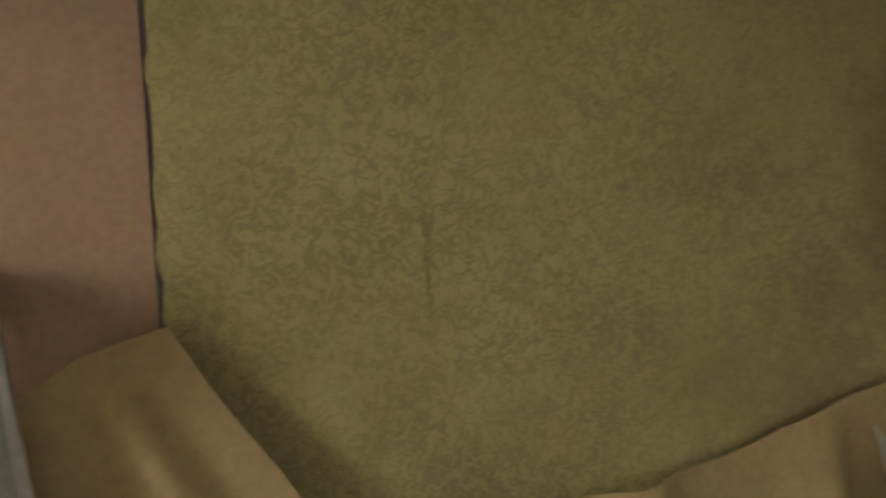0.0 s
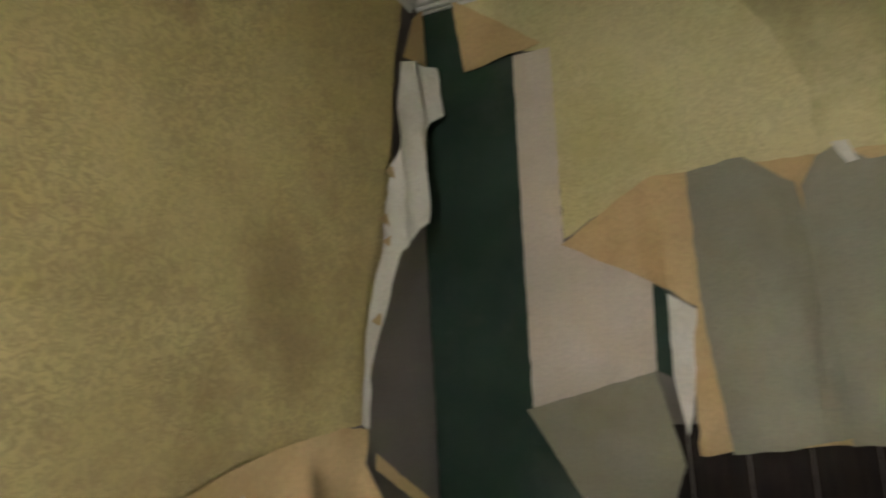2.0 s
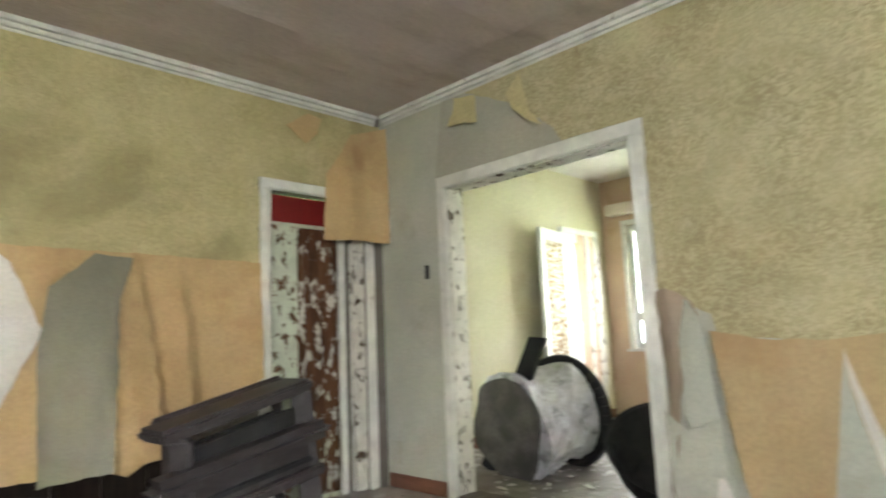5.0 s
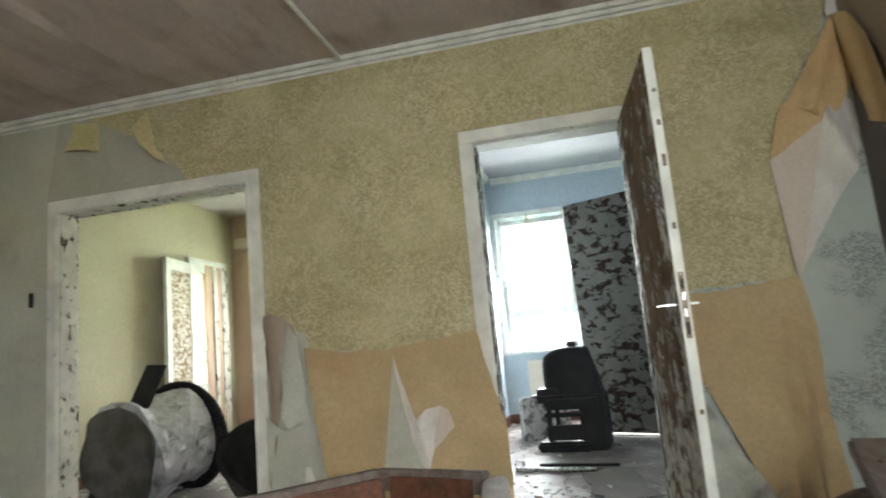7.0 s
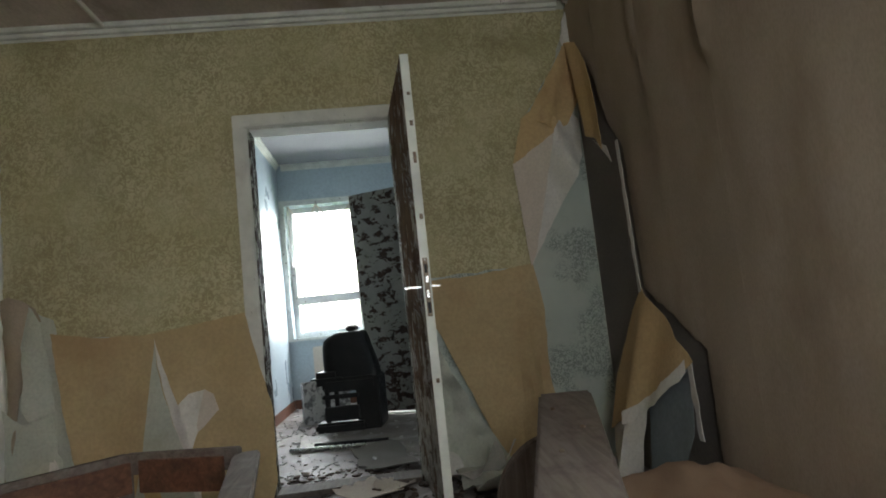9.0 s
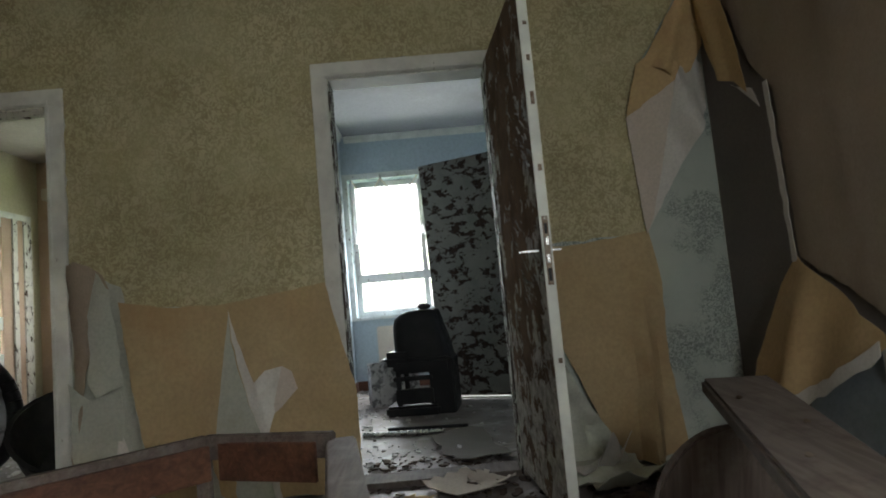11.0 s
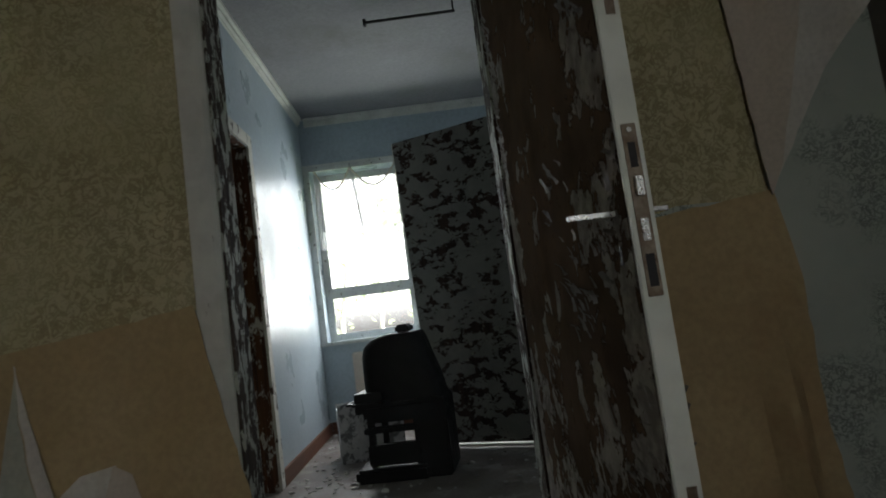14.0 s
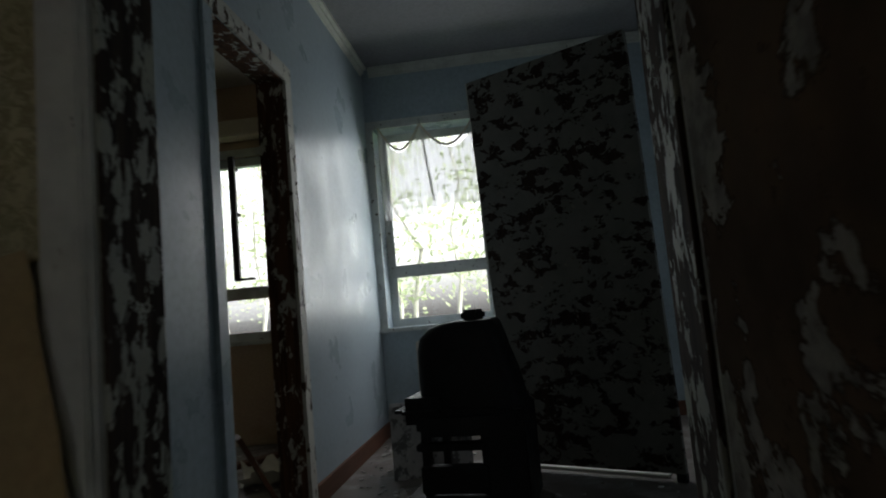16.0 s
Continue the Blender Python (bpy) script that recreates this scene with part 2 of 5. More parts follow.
RUSTY = plain("rusty_plate", (0.12, 0.08, 0.05), (0.27, 0.23, 0.18), 25, 0.5, 0.3, 90, metal=0.6)
PALE_FLAKE = plain("pale_paint_chip", (0.2, 0.18, 0.15), (0.34, 0.32, 0.28), 30, 0.6, 0.1, 90)
PLASTER = plain("plaster_crumbs", (0.5, 0.48, 0.46), (0.65, 0.63, 0.6), 9, 0.9, 0.2, 90)
DARKLITTER = plain("dark_litter", (0.06, 0.045, 0.035), (0.16, 0.12, 0.09), 14, 0.9, 0.2, 90)
PLANKWOOD = wood("dusty_plank", (0.11, 0.09, 0.075), (0.17, 0.145, 0.125), 0.7, (3, 40, 40), (0.06, 0.042, 0.035))
CARTON = plain("stained_white_carton", (0.5, 0.5, 0.5), (0.6, 0.6, 0.6), 9, 0.8, 0.3, 40, (0.08, 0.08, 0.085), (0.48, 0.56), 14)
SOOT = plain("sooty_grey_metal", (0.06, 0.056, 0.052), (0.13, 0.122, 0.112), 6, 0.7, 0.3, 40)
PANEL_PEEL = peeling("brown_panel_peeling", (0.6, 0.56, 0.47), (0.33, 0.22, 0.11), 0.5, (14, 14, 30), 0.05)
RED = plain("dark_red_paint", (0.2, 0.01, 0.012), (0.24, 0.014, 0.016), 4, 0.5, 0.1, 80)
BLUE = plain("blue_gloss_paint", (0.42, 0.5, 0.55), (0.44, 0.52, 0.57), 1.2, 0.36, 0.03, 30, (0.38, 0.44, 0.475), (0.66, 0.85), 1.2, spec=0.35)
ROOM3_YELLOW = plain("pale_yellow_wall", (0.56, 0.52, 0.36), (0.62, 0.58, 0.42), 1.4, 0.85, 0.2, 50, (0.48, 0.41, 0.27))
ROOM3_PINK = plain("pinkish_wall", (0.5, 0.36, 0.26), (0.56, 0.42, 0.31), 1.4, 0.85, 0.2, 50, (0.4, 0.28, 0.18))
FLOOR_M = plain("dirty_floorboards", (0.16, 0.135, 0.12), (0.27, 0.24, 0.22), 5, 0.5, 0.3, 45, (0.38, 0.35, 0.33), (0.5, 0.66), 4)
SKIRT = wood("red_brown_skirting", (0.12, 0.05, 0.03), (0.17, 0.075, 0.045), 0.55, (3, 3, 40))
DARKWOOD = wood("dark_worn_wood", (0.03, 0.025, 0.026), (0.045, 0.036, 0.036), 0.5, (2, 14, 14), (0.06, 0.055, 0.055))
GREY_PATCH = plain("grey_stripped_wall", (0.4, 0.4, 0.33), (0.45, 0.45, 0.37), 3, 0.9, 0.2, 60, (0.33, 0.31, 0.24))
FRAMEWOOD = wood("grey_brown_wood", (0.1, 0.08, 0.065), (0.17, 0.14, 0.12), 0.7, (3, 40, 40), (0.22, 0.2, 0.18))
REDWOOD = wood("red_brown_wood", (0.09, 0.038, 0.022), (0.17, 0.08, 0.045), 0.5, (4, 30, 30), (0.035, 0.02, 0.015))
BLACK = plain("sooty_black_wood", (0.012, 0.012, 0.013), (0.02, 0.02, 0.02), 8, 0.6, 0.25, 60)
STEEL = plain("worn_steel", (0.45, 0.45, 0.44), (0.55, 0.55, 0.53), 20, 0.3, 0.1, 90, metal=1.0)
RUST_TIN = plain("crumpled_tin", (0.5, 0.5, 0.53), (0.66, 0.66, 0.7), 7, 0.42, 0.6, 22, (0.12, 0.115, 0.115), (0.52, 0.68), 5, metal=0.25, dist=0.02)
RUBBER = plain("black_rubber", (0.012, 0.012, 0.012), (0.02, 0.02, 0.02), 10, 0.7, 0.2, 80)
BROWN_CLOTH = plain("brown_cloth", (0.33, 0.22, 0.145), (0.38, 0.26, 0.175), 5, 0.95, 0.4, 250)
# Bark lightened: the glare outdoors is part of its colour.
BARK = plain("bark", (0.5, 0.49, 0.45), (0.62, 0.6, 0.56), 20, 0.9, 0.5, 60, grain=(1, 1, 0.2))
GRASS = plain("grass_ground", (0.06, 0.11, 0.025), (0.1, 0.15, 0.04), 3, 0.9, 0.3, 30)


# ---- building helpers ----
def bm_box(bm, x0, x1, y0, y1, z0, z1, bevel=0.0):
    r = bmesh.ops.create_cube(bm, size=1.0)
    for v in r["verts"]:
        v.co = Vector((x0 if v.co.x < 0 else x1, y0 if v.co.y < 0 else y1, z0 if v.co.z < 0 else z1))
    if bevel:
        bmesh.ops.bevel(bm, geom=list({e for v in r["verts"] for e in v.link_edges}), offset=bevel, segments=2, affect="EDGES")
    return r["verts"]


def box(x0, x1, y0, y1, z0, z1, bevel=0.0):
    bm = bmesh.new()
    bm_box(bm, min(x0, x1), max(x0, x1), min(y0, y1), max(y0, y1), min(z0, z1), max(z0, z1), bevel)
    return bm


def part(name, bm, material, parent=None, label="", smooth=False):
    """Links a bmesh as one mesh object, under a thing or a part if one is given."""
    me = bpy.data.meshes.new(name)
    bmesh.ops.recalc_face_normals(bm, faces=bm.faces)
    for f in bm.faces:
        f.smooth = smooth
    bm.to_mesh(me)
    bm.free()
    if smooth:
        me.set_sharp_from_angle(angle=radians(38))
    me.materials.append(material)
    ob = new(name, me)
    if parent:
        ob.parent = parent
    if label:
        ob["label"] = label
    return ob


def thing(name, label, category, m=None, group="", kind=""):
    ob = new(name)
    ob.empty_display_size = 0.1
    if m is not None:
        ob.matrix_world = m
    return tagged(ob, label, category, group, kind)


def structure(name, bm, material, label="", category="", smooth=False):
    return tagged(part(name, bm, material, None, "", smooth), label, category or "wall", "", "structure")


def wall_bm(axis, a, b, u0, u1, z0, z1, holes):
    """A wall between the planes a and b of the axis, from u0 to u1, with holes (u0, u1, z0, z1) right through it."""
    bm = bmesh.new()

    def put(p, q, r, s):
        if q - p > 1e-4 and s - r > 1e-4:
            if axis == "x":
                bm_box(bm, a, b, p, q, r, s)
            else:
                bm_box(bm, p, q, a, b, r, s)
    at = u0
    for h0, h1, k0, k1 in sorted(holes):
        put(at, h0, z0, z1)
        put(h0, h1, z0, k0)
        put(h0, h1, k1, z1)
        at = h1
    put(at, u1, z0, z1)
    return bm


PLANES = {"A": (3.26, "y", -1), "B": (4.2, "x", -1), "L": (-0.74, "x", 1), "R": (-2.52, "y", 1)}


def on_wall(wall, u, z, off):
    c, axis, s = PLANES[wall]
    return Vector((c + s * off, u, z)) if axis == "x" else Vector((u, c + s * off, z))


def torn(points, rough=0.012, step=0.05, seed=1):
    """The outline with a torn, uneven edge."""
    rnd = random.Random(seed)
    out = []
    for (u, v), (p, q) in zip(points, points[1:] + points[:1]):
        n = max(1, int(math.hypot(p - u, q - v) / step))
        for k in range(n):
            f = k / n
            j = rough if k else 0.0
            out.append((u + (p - u) * f + rnd.uniform(-j, j), v + (q - v) * f + rnd.uniform(-j, j)))
    return out


def sheet(name, wall, points, material, off=0.004, bulge=None, label="", thick=0.0025, rough=0.008, seed=1, grid=0.09, category="wallpaper", parent=None, smooth=True, span=None):
    """A sheet of paper on a wall: an outline in wall coordinates, bulging out by bulge(u, z)."""
    bm = bmesh.new()
    o = torn(points, rough, 0.05, seed)
    f = bm.faces.new([bm.verts.new((u, 0, v)) for u, v in o])
    if span:
        for at, n in ((span[0], (-1, 0, 0)), (span[1], (1, 0, 0))):
            bmesh.ops.bisect_plane(bm, geom=bm.verts[:] + bm.edges[:] + bm.faces[:], plane_co=(at, 0, 0), plane_no=n, clear_outer=True)
        if not bm.faces:
            bm.free()
            return None
    us, vs = [v.co.x for v in bm.verts], [v.co.z for v in bm.verts]
    if bulge:
        for lo, hi, n in ((min(us), max(us), (1, 0, 0)), (min(vs), max(vs), (0, 0, 1))):
            k = lo + grid
            while k < hi:
                bmesh.ops.bisect_plane(bm, geom=bm.verts[:] + bm.edges[:] + bm.faces[:], plane_co=(k, 0, k), plane_no=n)
                k += grid
        bmesh.ops.triangulate(bm, faces=bm.faces)
    lift = {}
    for v in bm.verts:
        u, z = v.co.x, v.co.z
        d = off + (max(0.0, bulge(u, z)) if bulge else 0.0)
        lift[v] = d
        v.co = on_wall(wall, u, z, d)
    c, axis, s = PLANES[wall]
    shift = Vector((s * thick, 0, 0)) if axis == "x" else Vector((0, s * thick, 0))
    r = bmesh.ops.extrude_face_region(bm, geom=bm.faces[:])
    bmesh.ops.translate(bm, verts=[g for g in r["geom"] if isinstance(g, bmesh.types.BMVert)], vec=shift)
    ob = part(name, bm, material, parent, "", smooth)
    if parent is None:
        tagged(ob, label, category)
    elif label:
        ob["label"] = label
    return ob


def papered(name, wall, points, material, width, off, bulge, label, grid=0.12, seed=1, rough=0.008):
    """Wallpaper hung in drops of one width, with fine seams between them."""
    t = thing(name, label, "wallpaper")
    lo, hi = min(p[0] for p in points), max(p[0] for p in points)
    k = 0
    while lo + k * width < hi:
        sheet("drop", wall, points, material, off + 0.0006 * (k % 2), bulge, "", 0.0025, rough, seed, grid, parent=t, span=(lo + k * width if k else lo - 0.05, min(hi + 0.05, lo + (k + 1) * width - 0.0006)))
        k += 1
    return t


def wavy(amount, scale=2.0, seed=0.0, edge=None):
    """A bulge made of soft folds."""
    def f(u, z):
        n = noise.noise((u * scale * 1.6 + seed, z * scale * 0.5, seed))
        k = 1.0 if edge is None else edge(u, z)
        return amount * (0.5 + 0.9 * n) * k
    return f


def sagging(x0, x1, y0, y1, z):
    """A ceiling whose paper hangs in shallow folds."""
    bm = bmesh.new()
    nx, ny = 60, 70
    rows = []
    for i in range(nx + 1):
        row = []
        for j in range(ny + 1):
            x, y = x0 + (x1 - x0) * i / nx, y0 + (y1 - y0) * j / ny
            edge = min(1.0, 3 * min(4.2 - x, x + 0.74, 3.26 - y, y + 2.52)) if -0.74 < x < 4.2 and -2.52 < y < 3.26 else 0.0
            s = 0.5 + 0.5 * noise.noise((x * 0.9, y * 2.6, 3.0)) + 0.35 * noise.noise((x * 2.3, y * 6.0, 8.0))
            row.append(bm.verts.new((x, y, z - 0.045 * max(0.0, edge * s))))
        rows.append(row)
    for i in range(nx):
        for j in range(ny):
            bm.faces.new((rows[i][j], rows[i + 1][j], rows[i + 1][j + 1], rows[i][j + 1]))
    bm_box(bm, x0, x1, y0, y1, z + 0.004, z + 0.15)
    return bm


# ---- the rooms ----
H1, H2 = 2.88, 3.06
floor_ob = structure("floor", box(-1.0, 8.9, -2.9, 4.0, -0.2, -0.02), FLOOR_M, "dirty worn wooden floor strewn with plaster dust", "floor")
structure("wall_north", wall_bm("y", 3.26, 3.45, -0.94, 4.2, -0.02, H1, [(3.2, 4.02, -0.02, 2.14)]), GREY_BOARD, "wall with torn layers of old wallpaper", "wall")
structure("wall_east", wall_bm("x", 4.2, 4.35, -2.8, 3.26, -0.02, 3.2, [(-1.315, -0.455, -0.02, 2.163), (1.06, 2.51, -0.02, 2.14)]), PALEBLUE, "inner wall with two doorways and torn wallpaper", "wall")
structure("wall_west", wall_bm("x", -0.94, -0.74, -2.6, 3.26, -0.02, H1, [(-2.0, -1.3, 1.1, 2.2)]), GREY_BOARD, "wall with stained yellow wallpaper", "wall")
structure("wall_south", wall_bm("y", -2.8, -2.52, -0.94, 4.2, -0.02, H1, [(0.15, 0.75, 1.1, 2.2)]), GREY_BOARD, "wall with brown wallpaper and a window", "wall")
structure("ceiling", sagging(-0.94, 4.2, -2.8, 3.45, H1), CEIL, "stained sagging ceiling paper", "ceiling")
# blue room and yellow room behind
structure("wall_blue_east", wall_bm("x", 8.44, 8.78, -2.8, 4.0, -0.02, 3.3, [(-1.5, 0.01, 0.84, 2.52), (0.95, 3.4, 0.84, 2.42)]), BLUE, "outer wall with two windows", "wall")
structure("wall_partition", wall_bm("y", 0.07, 0.2, 4.35, 8.44, -0.02, 3.2, [(5.66, 6.47, -0.02, 2.24)]), BLUE, "blue painted partition with a doorway", "wall")
structure("wall_blue_south", box(4.35, 8.44, -2.8, -2.6, -0.02, 3.2), BLUE, "blue painted wall", "wall")
structure("ceiling_blue_room", box(4.35, 8.44, -2.6, 0.07, H2, H2 + 0.15), CEIL_WHITE_SHADED, "dirty white ceiling", "ceiling")
structure("wall_yellow_north", wall_bm("y", 3.75, 3.95, 4.2, 8.44, -0.02, 3.2, [(7.45, 7.7, 0.79, 2.19)]), ROOM3_YELLOW, "pale yellow wall", "wall")
structure("wall_yellow_west", box(4.2, 4.35, 3.26, 3.75, -0.02, 3.2), ROOM3_YELLOW, "pale yellow wall", "wall")
structure("ceiling_yellow_room", box(4.35, 8.44, 0.2, 3.75, H2, H2 + 0.15), CEIL_PALE, "dirty white ceiling", "ceiling")
structure("wall_yellow_lining", wall_bm("x", 8.42, 8.44, 0.2, 3.75, -0.02, H2, [(0.95, 3.4, 0.84, 2.42)]), ROOM3_PINK, "pinkish wall round the window", "wall")
structure("wall_partition_lining", wall_bm("y", 0.2, 0.21, 4.35, 8.42, -0.02, H2, [(5.66, 6.47, -0.02, 2.24)]), ROOM3_YELLOW, "pale yellow wall", "wall")
structure("ground", box(-60, 60, -60, 60, -0.7, -0.5), GRASS, "overgrown green ground outside", "ground")


def casing(name, wall, u0, u1, top, width, depth, mat, label, left=True, right=True):
    """Door casing round an opening whose edges are u0 and u1."""
    t = thing(name, label, "door frame", None, "", "structure")
    c, axis, s = PLANES[wall]

    def strip(nm, a, b, z0, z1, d0=0.0, d1=depth):
        p, q = c + s * d0, c + s * d1
        bm = box(p, q, a, b, z0, z1, 0.004) if axis == "x" else box(a, b, p, q, z0, z1, 0.004)
        part(nm, bm, mat, t)
    if left:
        strip("jamb_casing", u0 - width, u0, -0.02, top)
        strip("moulding", u0 - 0.025, u0 - 0.004, -0.02, top, depth + 0.001, depth + 0.012)
    if right:
        strip("jamb_casing", u1, u1 + width, -0.02, top)
        strip("moulding", u1 + 0.004, u1 + 0.025, -0.02, top, depth + 0.001, depth + 0.012)
    strip("head_casing", u0 - width, u1 + width, top + 0.001, top + width)
    strip("head_moulding", u0 - 0.02, u1 + 0.02, top + 0.005, top + 0.025, depth + 0.001, depth + 0.012)
    return t


casing("door_frame_brown", "B", -1.315, -0.455, 2.163, 0.085, 0.022, WHITE_TRIM, "white painted door casing with chipped edges")
casing("door_frame_wide", "B", 1.06, 2.51, 2.14, 0.09, 0.022, WHITE_TRIM, "wide white door casing with flaking paint")
casing("door_frame_north", "A", 3.2, 4.02, 2.14, 0.08, 0.022, WHITE_TRIM, "white painted door casing beside the corner")


# sheer cloth
def see_through(name, a, b, through_light, clear=0.0):
    """A thin cloth or leaf that lets light shine through it."""
    m = Mat(name, 0.85, 0, 0.1)
    c = m.mix(m.ramp(m.noise(9), 0.35, 0.65), a, b)
    m.color(c)
    glow = m.n.new("ShaderNodeBsdfTranslucent")
    m.l.new(c, glow.inputs[0])
    x = m.n.new("ShaderNodeMixShader")
    x.inputs[0].default_value = through_light
    m.l.new(m.b.outputs[0], x.inputs[1])
    m.l.new(glow.outputs[0], x.inputs[2])
    last = x
    if clear:
        hole = m.n.new("ShaderNodeBsdfTransparent")
        last = m.n.new("ShaderNodeMixShader")
        last.inputs[0].default_value = clear
        m.l.new(x.outputs[0], last.inputs[1])
        m.l.new(hole.outputs[0], last.inputs[2])
    m.l.new(last.outputs[0], m.n["Material Output"].inputs[0])
    return m.m


SHEER = see_through("sheer_cloth", (0.7, 0.69, 0.67), (0.78, 0.77, 0.74), 0.22, 0.45)
# Much paler than real foliage: overexposed daylight is put into the leaf colour.
LEAF = see_through("leaves", (0.46, 0.54, 0.32), (0.56, 0.63, 0.42), 0.55)


def ridge(u0, width, height, z0, z1):
    def f(u, z):
        k = max(0.0, min(1.0, (z - z0) * 8, (z1 - z) * 8))
        return height * math.exp(-((u - u0) / width) ** 2) * k
    return f


def cyl(bm, p, q, r0, r1=None, n=16):
    """A tapered round bar from p to q."""
    p, q = Vector(p), Vector(q)
    d = q - p
    r = bmesh.ops.create_cone(bm, cap_ends=True, segments=n, radius1=r0, radius2=r0 if r1 is None else r1, depth=d.length)
    m = Matrix.Translation((p + q) / 2) @ d.to_track_quat("Z", "Y").to_matrix().to_4x4()
    bmesh.ops.transform(bm, matrix=m, verts=r["verts"])
    return r["verts"]


def bar(p, q, r0, r1=None, n=16):
    bm = bmesh.new()
    cyl(bm, p, q, r0, r1, n)
    return bm


def beam(p, q, w, h, bevel=0.006, roll=0.0):
    """A squared timber from p to q: w across, h high."""
    p, q = Vector(p), Vector(q)
    d = q - p
    bm = bmesh.new()
    bm_box(bm, 0, d.length, -w / 2, w / 2, -h / 2, h / 2, bevel)
    m = Matrix.Translation(p) @ d.to_track_quat("X", "Z").to_matrix().to_4x4() @ pose(0, 0, 0, roll)
    bmesh.ops.transform(bm, matrix=m, verts=bm.verts)
    return bm


# ---- cornices, skirting and linings ----
def cornice(name, runs, z, label, mat):
    """A two-stepped cornice along each run (axis, plane, side, u0, u1)."""
    t = thing(name, label, "cornice", None, "", "structure")
    for axis, c, s, u0, u1 in runs:
        for nm, out, lo, hi in (("cove", 0.055, 0.0, 0.032), ("fillet", 0.034, 0.034, 0.062), ("bead", 0.016, 0.064, 0.08)):
            p, q = c + s * 0.001, c + s * out
            bm = box(p, q, u0, u1, z - hi, z - lo, 0.004) if axis == "x" else box(u0, u1, p, q, z - hi, z - lo, 0.004)
            part(nm, bm, mat, t)
    return t


cornice("cornice", [("y", 3.26, -1, -0.72, 4.14), ("x", 4.2, -1, -2.46, 3.2), ("x", -0.74, 1, -2.46, 3.2), ("y", -2.52, 1, -0.72, 4.14)], H1 - 0.004, "white painted cornice with dark joints", WHITE_TRIM)
cornice("cornice_blue_room", [("y", 0.07, -1, 4.36, 8.38), ("x", 8.44, -1, -2.5, 0.01)], H2, "narrow white cornice in the blue room", WHITE_TRIM)
structure("trim_ceiling_joint", box(0.0, 4.12, 0.315, 0.335, H1 - 0.055, H1 - 0.03, 0.003), WHITE_TRIM, "batten over a ceiling joint", "trim")
structure("baseboard_east", box(4.182, 4.2, 2.62, 3.23, -0.02, 0.08, 0.003), SKIRT, "red-brown skirting board", "baseboard")
structure("baseboard_blue", box(6.57, 8.42, 0.05, 0.07, -0.02, 0.09, 0.003), SKIRT, "red-brown skirting board", "baseboard")
structure("baseboard_blue_east", box(8.42, 8.44, -2.6, 0.05, -0.02, 0.09, 0.003), SKIRT, "red-brown skirting board", "baseboard")
structure("baseboard_yellow", box(4.4, 8.4, 3.73, 3.75, -0.02, 0.09, 0.003), SKIRT, "red-brown skirting board", "baseboard")
for nm, y0, y1 in (("lining", -0.463, -0.455), ("lining", -1.315, -1.307)):
    structure("trim_brown_doorway", box(4.2, 4.352, y0, y1, -0.02, 2.163), DARK_FLAKED, "door lining with dark flaking paint", "trim")
structure("trim_brown_doorway_head", box(4.2, 4.352, -1.307, -0.463, 2.155, 2.163), WHITE_TRIM, "door lining with dark flaking paint", "trim")
for y0, y1 in ((2.502, 2.51), (1.06, 1.068)):
    structure("trim_wide_doorway", box(4.2, 4.352, y0, y1, -0.02, 2.14), WHITE_FLAKED, "white door lining with chipped spots", "trim")
structure("trim_wide_doorway_head", box(4.2, 4.352, 1.068, 2.502, 2.132, 2.14), WHITE_FLAKED, "white door lining with chipped spots", "trim")
for x0, x1 in ((5.66, 5.668), (6.462, 6.47)):
    structure("trim_partition_doorway", box(x0, x1, 0.068, 0.212, -0.02, 2.24), BROWN_WHITE, "doorway lining with rotten brown and white paint", "trim")
structure("trim_partition_doorway_head", box(5.668, 6.462, 0.068, 0.212, 2.232, 2.24), BROWN_WHITE, "doorway lining with rotten brown and white paint", "trim")
pf = thing("door_frame_partition", "narrow casing with brown and white flaking paint", "door frame", None, "", "structure")
part("jamb_casing", box(6.47, 6.56, 0.05, 0.069, -0.02, 2.24, 0.003), WHITE_FLAKED, pf)
part("jamb_casing", box(5.58, 5.66, 0.05, 0.069, -0.02, 2.24, 0.003), BLUE, pf)
part("head_casing", box(5.58, 6.56, 0.05, 0.069, 2.242, 2.33, 0.003), WHITE_FLAKED, pf)

# ---- wallpaper, north wall ----
papered("yellow_wallpaper", "A", [(0.02, 1.4), (0.3, 1.56), (0.47, 1.64), (1.22, 1.64), (1.2, 2.0), (1.08, 2.3), (0.9, 2.55), (0.86, 2.8), (-0.48, 2.8), (-0.3, 2.5), (0.02, 2.4)], YELLOW_L, 0.56, 0.003, wavy(0.005, 1.2, 4), "pale yellow textured wallpaper torn along the bottom")
papered("yellow_wallpaper", "A", [(1.16, 1.64), (3.115, 1.6), (3.115, 2.222), (4.19, 2.222), (4.19, 2.8), (0.8, 2.8), (0.85, 2.55), (1.03, 2.3), (1.15, 2.0)], YELLOW_A, 0.56, 0.0045, wavy(0.005, 1.2, 4), "yellow textured wallpaper with grey mould and spots")
sheet("green_wallpaper", "A", [(-0.735, 0.0), (0.1, 0.0), (-0.18, 0.58), (-0.17, 2.8), (-0.62, 2.86), (-0.735, 2.8)], GREEN, 0.002, None, "dark green wallpaper strip uncovered in the corner", rough=0.003)
sheet("paper_backing", "A", [(-0.2, 0.58), (0.4, 0.74), (0.42, 1.15), (0.02, 1.38), (0.03, 2.42), (-0.17, 2.42)], CREAM, 0.006, wavy(0.012), "cream paper backing hanging in a long strip", rough=0.003)
